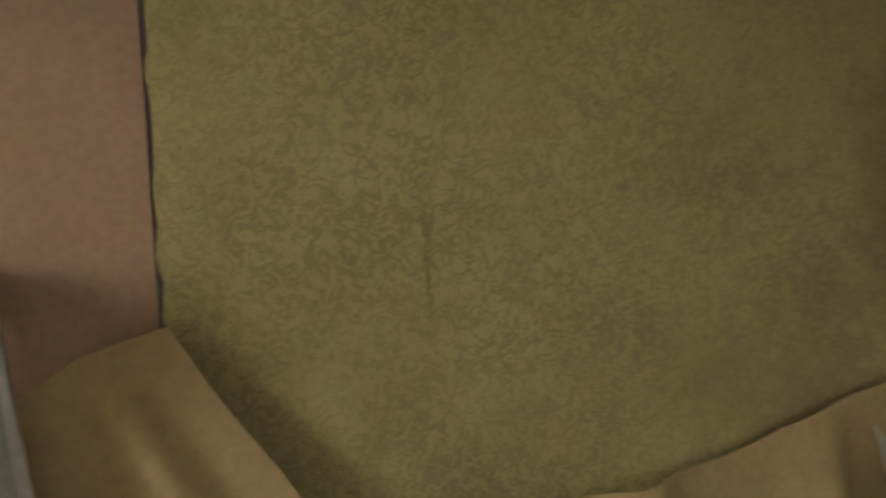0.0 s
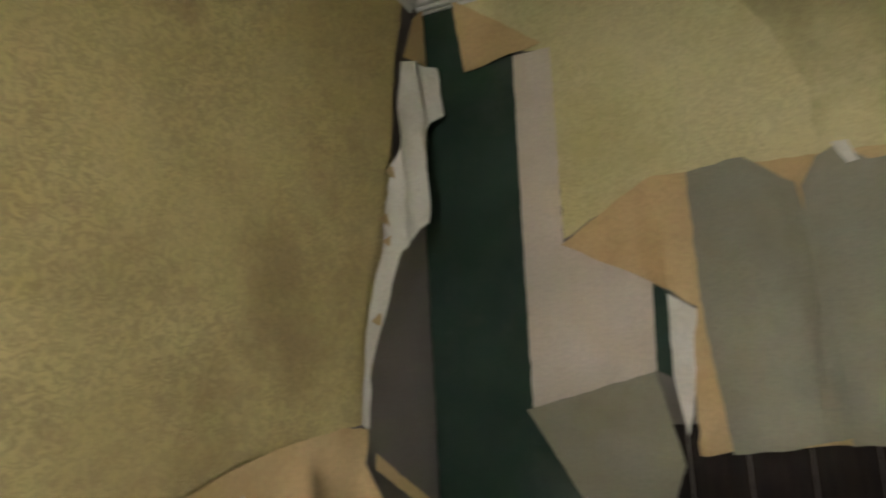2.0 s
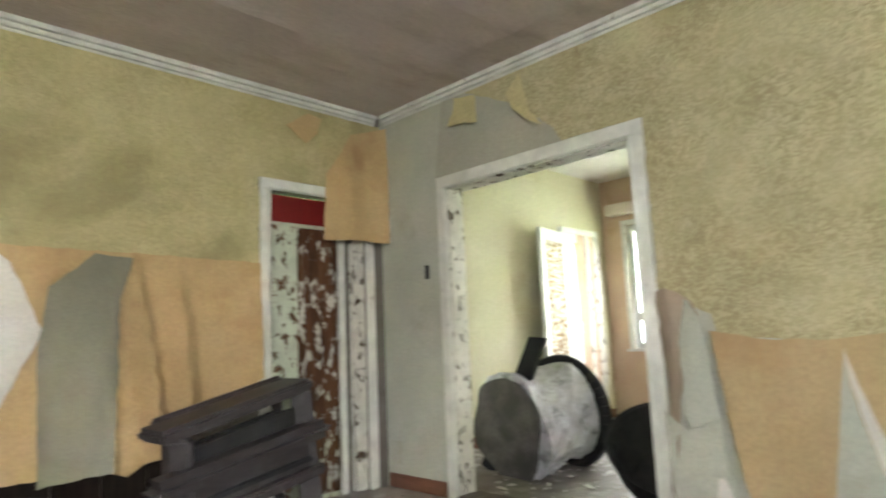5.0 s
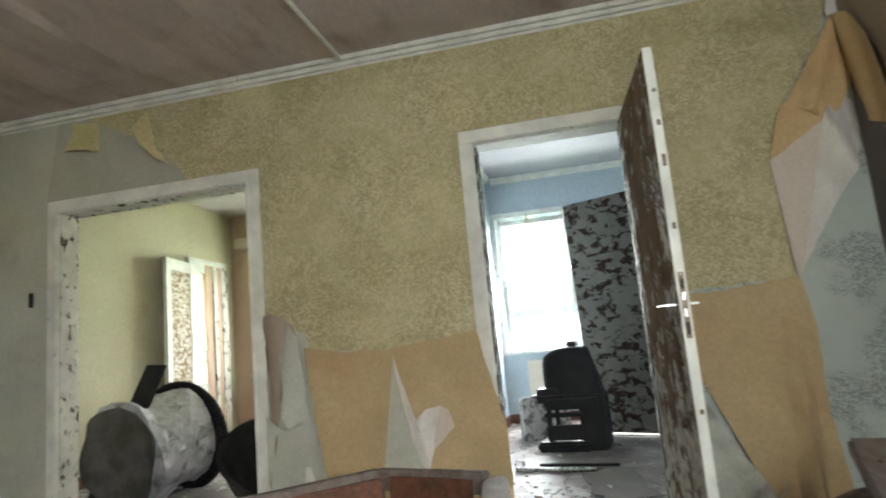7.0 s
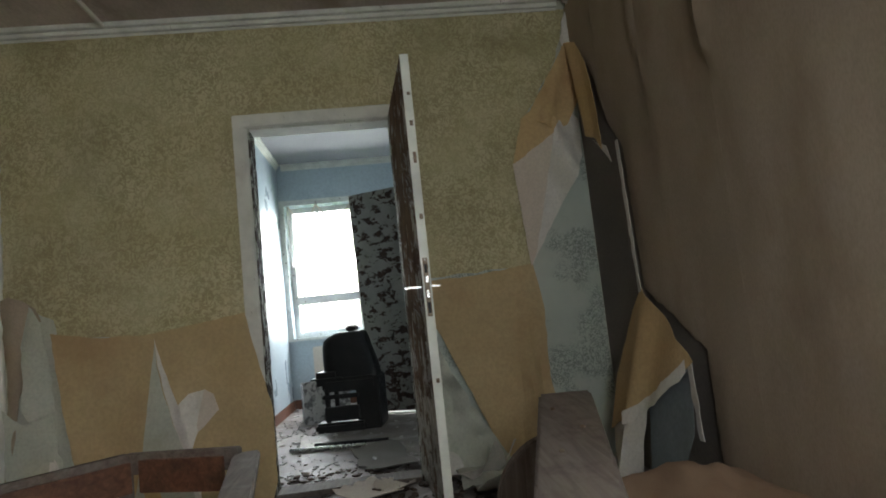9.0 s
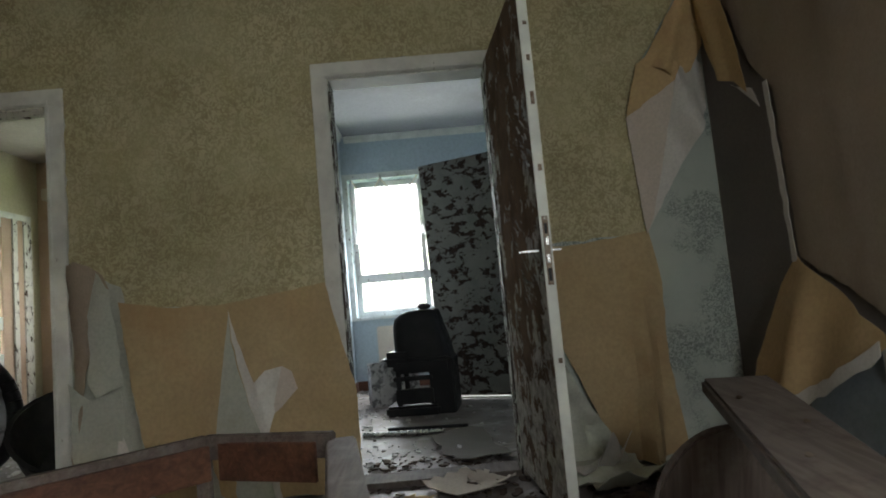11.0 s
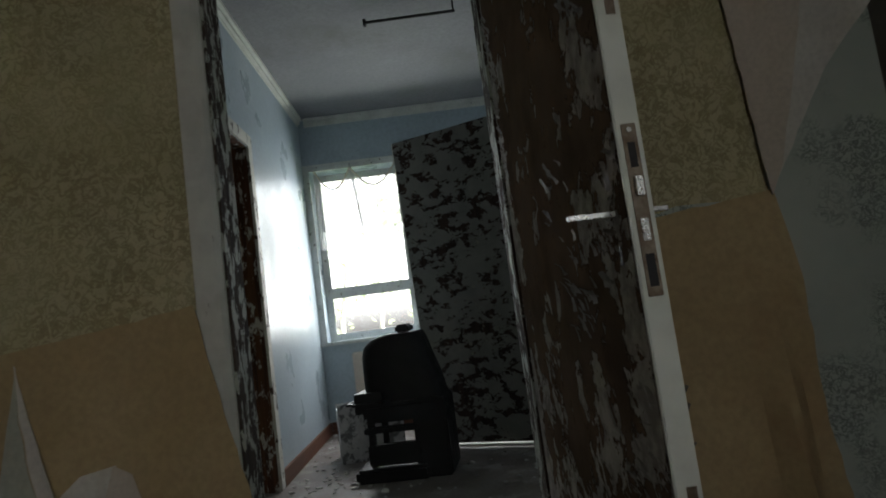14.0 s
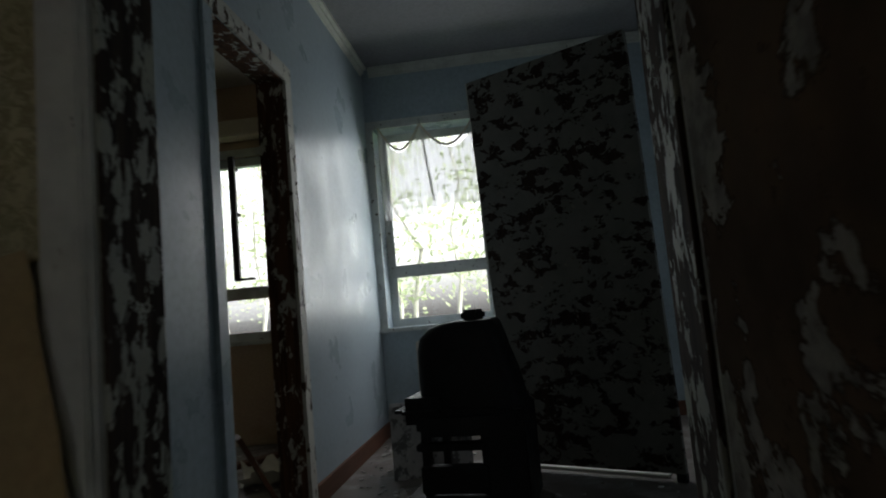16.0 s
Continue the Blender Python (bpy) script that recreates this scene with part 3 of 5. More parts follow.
sheet("paper_flap", "A", [(-0.5, 2.84), (-0.44, 2.38), (-0.01, 2.45)], TAN, 0.012, lambda u, z: 0.05 * (2.84 - z) + 0.01 * math.sin(u * 22), "folded tan paper flap below the ceiling", rough=0.003)
sheet("paper_flap", "A", [(-0.21, 0.58), (0.4, 0.74), (0.49, 0.34), (0.36, 0.03), (0.14, 0.03)], GREYGREEN, 0.02, lambda u, z: 0.05 + 0.12 * (0.75 - z), "grey-green paper flap folded down to the floor", rough=0.003)
sheet("wallpaper_scrap", "A", [(0.42, 1.15), (0.49, 1.09), (0.48, 0.7), (0.4, 0.74)], GREEN, 0.012, None, "sliver of dark green wallpaper", rough=0.002)
sheet("paper_scrap", "A", [(0.48, 1.09), (0.64, 0.98), (0.51, 0.45), (0.47, 0.72)], WHITE_PAPER, 0.018, wavy(0.02, 3, 1), "small white scrap of wallpaper backing", rough=0.003)


def tan_north(u, z):
    fold = 0.16 * max(0.0, 1 - abs(u - 2.38 - 0.16 * (1 - z)) / 0.08) + 0.1 * max(0.0, 1 - abs(u - 2.6 - 0.1 * (1 - z)) / 0.1) + 0.08 * max(0.0, 1 - abs(u - 0.47 - 0.1 * (1.4 - z)) / 0.08) + 0.03 * max(0.0, 1 - abs(u - 0.3) / 0.07)
    return (0.012 + 0.03 * (0.5 + noise.noise((u * 3.2, z * 0.7, 5.0))) + fold) * min(1.0, 0.25 + 1.6 * (1.65 - z))


sheet("hanging_wallpaper", "A", [(0.01, 1.37), (0.3, 1.56), (0.47, 1.65), (3.12, 1.62), (3.13, 0.86), (2.46, 0.47), (2.3, 0.38), (2.15, 0.44), (1.1, 0.42), (0.55, 0.38), (0.57, 0.8), (0.6, 1.02), (0.4, 1.16)], TAN, 0.012, tan_north, "large tan sheet of torn wallpaper hanging in folds", grid=0.03, rough=0.005)


def layer_north(u, z):
    """Loose layers: soft waves, a rolled edge at two tears and a slack foot."""
    roll = 0.05 * math.exp(-((u - 1.045 - 0.04 * (1.5 - z)) / 0.03) ** 2) + 0.05 * math.exp(-((u - 2.24 + 0.03 * (1.5 - z)) / 0.035) ** 2)
    return tan_north(u, z) * 0.8 + 0.012 * math.sin(u * 15 + 1.5 * z) + roll * min(1.0, 0.3 + max(0.0, 1.6 - z)) + 0.03 * max(0.0, 0.75 - z)


for k, (pts, mat, lab) in enumerate((
        ([(0.62, 1.64), (0.86, 1.67), (1.05, 1.52), (1.13, 0.9), (1.13, 0.46), (0.86, 0.4), (0.68, 0.38), (0.62, 1.05)], GREYGREEN, "grey-green torn wallpaper layer hanging loose"),
        ([(1.07, 1.5), (1.14, 1.62), (1.22, 1.66), (1.33, 1.58), (1.6, 1.61), (1.68, 0.8), (1.64, 0.43), (1.12, 0.42), (1.08, 0.9)], GREYGREEN, "grey-green torn wallpaper layer hanging loose"),
        ([(1.6, 1.6), (1.7, 1.54), (1.86, 1.19), (1.67, 0.78)], WHITE_PAPER, "white triangular scrap of wallpaper lining"),
        ([(1.88, 1.42), (2.0, 1.52), (2.09, 1.61), (2.28, 1.59), (2.22, 1.35), (2.2, 0.43), (1.86, 0.4), (1.84, 1.1)], GREYGREEN, "narrow grey-green wallpaper layer hanging loose"),
        ([(1.2, 1.67), (1.26, 1.67), (1.29, 1.58), (1.25, 1.57)], WHITE_PAPER, "tiny white paper curl"),
        ([(1.36, 0.43), (1.46, 0.44), (1.44, 0.37)], WHITE_PAPER, "tiny white paper scrap"))):
    sheet("torn_layer", "A", pts, mat, 0.05 + 0.004 * k, layer_north, lab, grid=0.03, rough=0.005, seed=k + 3)
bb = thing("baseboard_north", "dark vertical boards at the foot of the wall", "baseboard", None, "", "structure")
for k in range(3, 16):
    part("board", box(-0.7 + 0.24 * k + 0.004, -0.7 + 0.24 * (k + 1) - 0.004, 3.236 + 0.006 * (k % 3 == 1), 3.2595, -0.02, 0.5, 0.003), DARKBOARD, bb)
# corner flap over the north door
sheet("paper_flap", "A", [(3.57, 1.8), (3.6, 2.3), (3.86, 2.66), (4.18, 2.76), (4.185, 2.2), (4.18, 1.82)], TAN, 0.05, lambda u, z: 0.06 * max(0.0, 2.7 - z) + 0.03 * (1 + math.sin(u * 11 + 2 * z)), "tan paper flap hanging over the corner of the door", rough=0.004, grid=0.06)
sheet("paper_flap", "A", [(3.3, 2.62), (3.5, 2.76), (3.62, 2.74), (3.56, 2.6), (3.44, 2.5)], TAN, 0.006, lambda u, z: 0.02 + 0.25 * max(0.0, 2.75 - z), "small curled tan flap under the cornice", rough=0.004, grid=0.05)

# ---- wallpaper, east wall ----
sheet("pale_wallpaper", "B", [(3.24, 0.08), (3.24, 2.8), (2.5, 2.8), (2.6, 2.3), (2.605, 0.08)], PALEBLUE, 0.002, None, "pale green wallpaper faded in the corner", rough=0.003)
sheet("grey_wallpaper_patch", "B", [(2.52, 2.8), (2.62, 2.235), (1.5, 2.235), (1.56, 2.36), (1.86, 2.62), (2.0, 2.8)], GREY_PATCH, 0.004, None, "grey patch of stripped wall over the doorway", rough=0.006)
papered("yellow_wallpaper", "B", [(0.965, 2.235), (0.965, 1.27), (0.7, 1.13), (0.68, 1.02), (0.17, 0.98), (-0.37, 1.05), (-0.37, 2.25), (-1.4, 2.25), (-1.4, 1.15), (-2.1, 1.17), (-2.06, 1.82), (-2.17, 2.09), (-2.38, 2.42), (-2.46, 2.6), (-2.51, 2.8), (2.3, 2.8), (1.88, 2.6), (1.56, 2.34), (1.5, 2.235)], YELLOW, 0.56, 0.004, wavy(0.004, 1.3, 7), "yellow textured wallpaper with a crackled pattern")
sheet("paper_curl", "B", [(1.9, 2.66), (1.78, 2.76), (1.7, 2.5), (1.56, 2.33), (1.68, 2.4), (1.82, 2.52)], YELLOW_L, 0.008, lambda u, z: 0.02 + 0.28 * max(0.0, 2.62 - z), "curled pale yellow wallpaper edge over the doorway", grid=0.03)
sheet("paper_curl", "B", [(2.38, 2.78), (2.18, 2.74), (2.13, 2.52), (2.24, 2.55), (2.42, 2.57)], YELLOW_L, 0.008, lambda u, z: 0.01 + 0.3 * max(0.0, 2.7 - z), "small curled pale yellow wallpaper scrap", grid=0.03)
sheet("hook_plate", "B", [(2.745, 1.5), (2.715, 1.5), (2.715, 1.6), (2.745, 1.6)], BLACK, 0.004, lambda u, z: 0.01, "dark metal plate on the wall", thick=0.012, rough=0.0, category="wall fitting")
# beside the wide doorway
sheet("torn_layer", "B", [(0.955, 0.02), (0.955, 1.26), (0.9, 1.275), (0.84, 1.25), (0.78, 1.2), (0.745, 1.12), (0.8, 1.14), (0.84, 1.05), (0.85, 0.85), (0.88, 0.7), (0.89, 0.5), (0.92, 0.3)], BROWN_PAPER, 0.012, lambda u, z: 0.03 + 0.02 * math.sin(z * 6) + 0.02 * math.sin(u * 30), "brown curled strip of old wallpaper", grid=0.04)
sheet("torn_layer", "B", [(0.88, 1.22), (0.84, 1.235), (0.79, 1.2), (0.73, 1.1), (0.715, 0.85), (0.7, 0.62), (0.76, 0.6), (0.82, 0.57), (0.86, 0.66), (0.84, 0.8), (0.85, 0.95), (0.875, 1.1)], PALEBLUE, 0.03, lambda u, z: 0.02 + 0.02 * math.sin(z * 5 + u * 20), "white torn paper strip peeling away", grid=0.04)
sheet("torn_layer", "B", [(0.945, 0.66), (0.85, 0.56), (0.7, 0.6), (0.6, 0.0), (0.94, 0.0)], PALEBLUE, 0.02, lambda u, z: 0.05 + 0.04 * noise.noise((u * 9, z * 5, 1)), "crumpled pale green wallpaper by the door casing", grid=0.045)
sheet("paper_scrap", "B", [(0.7, 0.42), (0.76, 0.0), (0.57, 0.0)], WHITE_PAPER, 0.075, None, "white triangular paper scrap", rough=0.004)


def tan_east(u, z):
    return 0.02 + 0.05 * (0.5 + noise.noise((u * 2.6, z * 0.9, 3.0))) * min(1.0, 0.2 + 1.5 * (1.06 - z)) + 0.14 * max(0.0, -u - 0.2) * max(0.0, 1.0 - z) + 0.012 * noise.noise((u * 7 + z * 2, z * 5, 9.0)) * min(1.0, max(0.0, 3 * (1.0 - z)))


sheet("hanging_wallpaper", "B", [(0.7, 1.05), (0.45, 1.0), (0.17, 0.99), (-0.15, 1.03), (-0.37, 1.06), (-0.43, 0.8), (-0.5, 0.5), (-0.5, 0.1), (-0.47, 0.0), (0.54, 0.0), (0.62, 0.5)], TAN_Y, 0.02, tan_east, "ochre backing paper sheet bulging off the wall", grid=0.06, rough=0.004)
sheet("torn_layer", "B", [(0.13, 0.95), (0.125, 0.8), (0.045, 0.48), (-0.01, 0.32), (-0.05, 0.12), (-0.06, 0.0), (0.3, 0.0), (0.225, 0.3), (0.18, 0.6)], PALEBLUE, 0.026, tan_east, "pale green patch where the ochre paper is torn open", grid=0.06, rough=0.003)
sheet("paper_curl", "B", [(0.132, 0.955), (0.09, 0.8), (0.005, 0.58), (-0.045, 0.635), (-0.135, 0.65), (-0.1, 0.5), (-0.055, 0.33), (-0.075, 0.2), (-0.1, 0.0), (-0.06, 0.0), (-0.012, 0.32), (0.04, 0.48), (0.118, 0.8)], WHITE_PAPER, 0.03, lambda u, z: tan_east(u, z) + 0.03 * math.exp(-((u + 0.03 - 0.16 * (z - 0.45)) / 0.035) ** 2), "white curled tongue of torn paper", grid=0.025, rough=0.004)
sheet("paper_curl", "B", [(-0.13, 0.65), (-0.175, 0.62), (-0.2, 0.53), (-0.16, 0.49), (-0.07, 0.41), (-0.09, 0.5)], CREAM, 0.03, lambda u, z: tan_east(u, z) + 0.004, "cream folded corner of torn paper", grid=0.05, rough=0.004)
sheet("paper_scrap", "B", [(0.24, 0.24), (0.19, 0.28), (0.14, 0.22), (0.12, 0.0), (0.2, 0.05)], TAN, 0.04, tan_east, "rounded tan paper remnant", grid=0.05)
# right of the brown door
sheet("speckled_wallpaper", "B", [(-1.41, 0.0), (-1.41, 1.2), (-2.08, 1.2), (-2.1, 2.05), (-2.3, 2.3), (-2.515, 2.6), (-2.515, 0.0)], SPECKLED, 0.002, None, "pale green speckled paper uncovered by the corner", rough=0.002)


def tan_right(u, z):
    fold = 0.14 * max(0.0, 1 - abs(u + 1.98 + 0.05 * z) / 0.06) * min(1.0, max(0.0, 1.0 - z))
    return 0.012 + fold + 0.05 * max(0.0, 0.9 - z) * (0.6 + noise.noise((u * 3, z, 8.0)))


sheet("hanging_wallpaper", "B", [(-1.41, 1.135), (-1.75, 1.14), (-2.1, 1.18), (-2.14, 0.9), (-2.12, 0.5), (-2.17, 0.05), (-1.98, 0.0), (-1.82, 0.02), (-1.6, 0.55), (-1.41, 1.0)], TAN_Y, 0.012, tan_right, "ochre backing paper hanging from the wall in a fold", grid=0.025, rough=0.004)

sheet("crumpled_paper", "B", [(-1.42, 0.85), (-1.55, 0.55), (-1.68, 0.3), (-1.85, 0.02), (-1.42, 0.0)], PALEBLUE, 0.03, lambda u, z: 0.06 + 0.09 * noise.noise((u * 9, z * 8, 2)) + 0.12 * max(0.0, 0.35 - z), "crumpled pale green paper slumped behind the door", grid=0.03)
sheet("paper_flap", "B", [(-2.05, 1.8), (-2.31, 1.96), (-2.22, 1.6), (-2.13, 1.25), (-2.09, 1.16)], CREAM, 0.01, lambda u, z: 0.02 + 0.35 * max(0.0, -u - 2.07), "grey-cream paper flap folded back", grid=0.06, rough=0.003)
sheet("paper_flap", "B", [(-2.31, 1.98), (-2.44, 2.14), (-2.505, 2.06), (-2.5, 1.82), (-2.38, 1.62), (-2.3, 1.48), (-2.1, 1.17), (-2.22, 1.6)], WHITE_PAPER, 0.02, lambda u, z: 0.11 * math.exp(-((u + 2.32 - 0.28 * (z - 1.96)) / 0.07) ** 2) + 0.03 * math.exp(-((u + 2.42 - 0.1 * (z - 1.9)) / 0.03) ** 2) + 0.02 * noise.noise((u * 14, z * 7, 3.0)), "whitish paper flap folded back in the corner", grid=0.03, rough=0.003)
sheet("paper_flap", "B", [(-2.05, 1.8), (-2.13, 2.08), (-2.24, 2.16), (-2.34, 2.06), (-2.33, 1.96)], TAN, 0.03, lambda u, z: 0.01 + 0.2 * max(0.0, -u - 2.07), "small tan fold of wallpaper", grid=0.05, rough=0.003)
sheet("paper_flap", "B", [(-2.17, 2.09), (-2.33, 1.97), (-2.42, 2.02), (-2.5, 2.16), (-2.505, 2.47), (-2.44, 2.52), (-2.38, 2.42)], TAN, 0.042, lambda u, z: 0.045 * max(0.0, 2.5 - z) + 0.05 * math.exp(-((u + 2.33 - 0.35 * (2.2 - z)) / 0.05) ** 2), "rolled tan paper flap hanging from the corner", grid=0.03, rough=0.003)
sheet("paper_scrap", "B", [(-2.47, 2.7), (-2.505, 2.77), (-2.51, 2.48), (-2.46, 2.48), (-2.445, 2.58)], WHITE_PAPER, 0.02, lambda u, z: 0.02, "white torn paper strip below the ceiling", grid=0.05)

# ---- wallpaper, south wall ----
papered("brown_wallpaper", "R", [(3.54, 0.95), (3.56, 1.7), (3.72, 1.9), (3.84, 2.2), (4.0, 2.42), (4.19, 2.6), (4.19, 2.8), (0.95, 2.8), (0.95, 0.0), (2.98, 0.0), (2.98, 0.66)], BROWN_PAPER, 0.56, 0.004, lambda u, z: 0.014 * (0.5 + noise.noise((u * 4, z * 0.7, 2))) + ridge(2.62 + 0.16 * (z - 1.9), 0.03, 0.03, 1.7, 2.75)(u, z) + ridge(3.2 + 0.1 * (z - 1.9), 0.025, 0.02, 1.9, 2.75)(u, z), "brown wallpaper sagging in soft creases", grid=0.05)
sheet("paper_edge", "R", [(3.575, 1.74), (3.555, 1.3), (3.54, 0.93), (3.505, 0.93), (3.515, 1.3), (3.54, 1.74)], WHITE_PAPER, 0.02, lambda u, z: 0.02, "white torn edge of the brown wallpaper", grid=0.05, rough=0.006)
sheet("paper_flap", "R", [(4.15, 2.55), (4.12, 2.25), (4.04, 2.06), (3.94, 1.92), (3.86, 1.86), (3.72, 1.8), (3.57, 1.7), (3.7, 1.98), (3.86, 2.3), (4.02, 2.5)], TAN, 0.012, lambda u, z: 0.02 + 0.2 * max(0.0, 2.45 - z) * max(0.0, 4.15 - u) + 0.03 * math.exp(-((u - 3.95 + 0.4 * (2.1 - z)) / 0.05) ** 2), "tan paper flap folded out of the corner", grid=0.03, rough=0.004)
sheet("paper_scrap", "R", [(3.76, 1.8), (3.58, 1.72), (3.535, 1.62), (3.6, 1.68)], WHITE_PAPER, 0.05, lambda u, z: 0.04, "white paper scrap at the torn edge", grid=0.05)


def south_flap(u, z):
    return 0.02 + 0.22 * max(0.0, 0.95 - z) + 0.05 * math.exp(-((u - 3.42 - 0.12 * (0.9 - z)) / 0.07) ** 2) * max(0.0, 1.6 * (0.95 - z)) + 0.012 * math.sin(u * 14 + z * 4)


sheet("paper_flap", "R", [(3.52, 0.96), (3.24, 0.8), (2.98, 0.66), (2.94, 0.62), (3.14, 0.5), (3.36, 0.4), (3.62, 0.29), (3.82, 0.22), (3.8, 0.5), (3.64, 0.84)], TAN, 0.01, south_flap, "large tan paper flap folded down from the wall", grid=0.035, rough=0.004)
sheet("paper_flap", "R", [(3.8, 0.24), (3.6, 0.3), (3.38, 0.4), (3.4, 0.2), (3.36, 0.0), (3.58, 0.0)], WHITE_PAPER, 0.0, south_flap, "white lining of the folded paper", grid=0.05, rough=0.004)
sheet("paper_flap", "R", [(3.42, 0.4), (3.2, 0.5), (3.0, 0.61), (2.97, 0.32), (3.1, 0.06), (3.36, 0.04)], GREY_BLUE, 0.005, lambda u, z: 0.05 + 0.18 * max(0.0, 0.7 - z), "blue-grey lining of the folded paper", grid=0.06, rough=0.004)
sheet("paper_edge", "R", [(3.0, 0.64), (2.95, 0.62), (2.93, 0.3), (2.97, 0.3)], WHITE_PAPER, 0.03, lambda u, z: 0.07, "white torn paper edge", grid=0.05)
sheet("paper_edge", "R", [(3.5, 0.36), (3.3, 0.45), (3.12, 0.54), (2.97, 0.63), (2.96, 0.58), (3.12, 0.48), (3.3, 0.4), (3.48, 0.3)], WHITE_PAPER, 0.02, lambda u, z: south_flap(u, z) + 0.008, "ragged white rim of the folded paper", grid=0.05, rough=0.014)

# ---- wallpaper, west wall ----
papered("yellow_wallpaper", "L", [(0.18, 0.4), (1.0, 0.42), (1.33, 0.48), (1.92, 0.58), (2.5, 0.6), (2.62, 0.86), (2.8, 1.3), (2.88, 1.8), (2.96, 2.4), (3.1, 2.8), (0.18, 2.8)], OCHRE, 0.56, 0.003,
      lambda u, z: 0.004 * noise.noise((u * 3, z * 3, 0)), "brownish yellow textured wallpaper with long creases", grid=0.1)
for u, z0, z1 in ((0.645, 0.8, 1.14), (0.655, 1.3, 1.8), (1.36, 1.15, 1.6)):
    sheet("wallpaper_crease", "L", [(u - 0.02, z0 + 0.03), (u - 0.02, z1 - 0.03), (u, z1), (u + 0.016, z1 - 0.03), (u + 0.016, z0 + 0.03), (u, z0)], OCHRE, 0.0045, lambda a, b, u=u, z0=z0, z1=z1: 0.006 * math.exp(-((a - u) / 0.006) ** 2) * math.sin(math.pi * max(0.0, min(1.0, (b - z0) / (z1 - z0)))), "raised vertical crease in the wallpaper", grid=0.008, rough=0.0, thick=0.0008)
sheet("hardboard", "L", [(-1.2, 0.0), (0.175, 0.0), (0.175, 2.8), (-1.2, 2.8)], REDBOARD, 0.001, None, "red-brown hardboard beside the wallpaper", rough=0.0, category="wall board")
sheet("hardboard", "L", [(-2.51, 0.0), (-2.12, 0.0), (-2.12, 2.8), (-2.51, 2.8)], REDBOARD, 0.001, None, "red-brown hardboard beside the window", rough=0.0, category="wall board")
sheet("paper_flap", "L", [(-0.04, 0.8), (0.06, 0.86), (0.19, 0.895), (0.27, 0.76), (0.37, 0.61), (0.46, 0.45), (0.46, 0.2), (0.0, 0.2), (-0.06, 0.6)], TAN, 0.015, lambda u, z: 0.02 + 0.1 * max(0.0, 0.9 - z) * min(1.0, max(0.0, (u + 0.1) * 4)) + 0.035 * max(0.0, 1 - abs(u - 0.06 - 0.55 * (0.88 - z)) / 0.06) * min(1.0, 6 * max(0.0, 0.9 - z)), "tan paper flap folded away from the wall", grid=0.025, rough=0.003)


def tan_west(u, z):
    return 0.015 + 0.05 * max(0.0, 0.65 - z) + 0.08 * max(0.0, math.sin(u * 13 + 2.5 * (0.6 - z))) ** 2 * min(1.0, 4 * max(0.0, 0.6 - z))


sheet("hanging_wallpaper", "L", [(0.4, 0.48), (0.8, 0.47), (1.1, 0.48), (1.33, 0.5), (1.6, 0.56), (1.92, 0.6), (2.35, 0.61), (2.5, 0.58), (2.44, 0.46), (2.5, 0.0), (0.4, 0.0)], TAN, 0.012, tan_west, "tan sheet of torn wallpaper hanging in folds", grid=0.03, rough=0.004)
sheet("paper_scrap", "L", [(1.72, 0.5), (1.8, 0.42), (1.92, 0.2), (1.8, 0.2)], WHITE_PAPER, 0.02, lambda u, z: tan_west(u, z) + 0.01, "white slit in the torn wallpaper", grid=0.05)
sheet("paper_strip", "L", [(2.42, 0.5), (2.7, 0.33), (3.0, 0.16), (2.98, 0.11), (2.68, 0.28), (2.41, 0.44)], TAN, 0.07, lambda u, z: 0.05, "thin tan paper strip hanging out", grid=0.06, rough=0.003)
sheet("paper_scrap", "L", [(2.75, 0.16), (3.1, 0.13), (3.22, 0.08), (3.22, 0.0), (2.8, 0.0)], WHITE_PAPER, 0.05, lambda u, z: 0.05, "crumpled white paper near the floor", grid=0.05)
sheet("torn_layer", "L", [(3.0, 2.42), (3.1, 2.44), (3.2, 2.43), (3.225, 2.2), (3.1, 2.05), (3.04, 1.75), (2.98, 1.52), (2.8, 1.36), (2.68, 1.1), (2.55, 0.84), (2.5, 0.58), (2.47, 0.6), (2.53, 0.98), (2.68, 1.35), (2.86, 1.9)], WHITE_PAPER, 0.014, lambda u, z: 0.012 + 0.4 * max(0.0, u - 2.46 - 0.3 * (z - 0.6)) + 0.045 * max(0.0, math.sin(u * 42 - z * 3)) * max(0.0, min(1.0, z - 1.0)), "white torn paper edge curling out of the corner", grid=0.03, rough=0.006)
for u, z in ((2.78, 1.75), (2.7, 1.5), (2.73, 1.4), (2.6, 1.03)):
    sheet("paper_curl", "L", [(u - 0.05, z), (u + 0.03, z + 0.04), (u + 0.05, z - 0.02)], TAN, 0.01, lambda a, b: 0.035, "small brown paper curl on the torn edge", grid=0.03, seed=int(z * 100))
sheet("paper_flap", "L", [(2.96, 2.42), (3.25, 2.48), (3.23, 2.82), (3.1, 2.7)], TAN, 0.02, lambda u, z: 0.04, "tan paper flap in the upper corner", grid=0.06, rough=0.003)

# ---- west and south windows ----
GLASS = Mat("window_glass", 0.02, 0, 0.5)
GLASS.b.inputs["Transmission Weight"].default_value = 1.0
GLASS.b.inputs["IOR"].default_value = 1.45
GLASS = GLASS.m


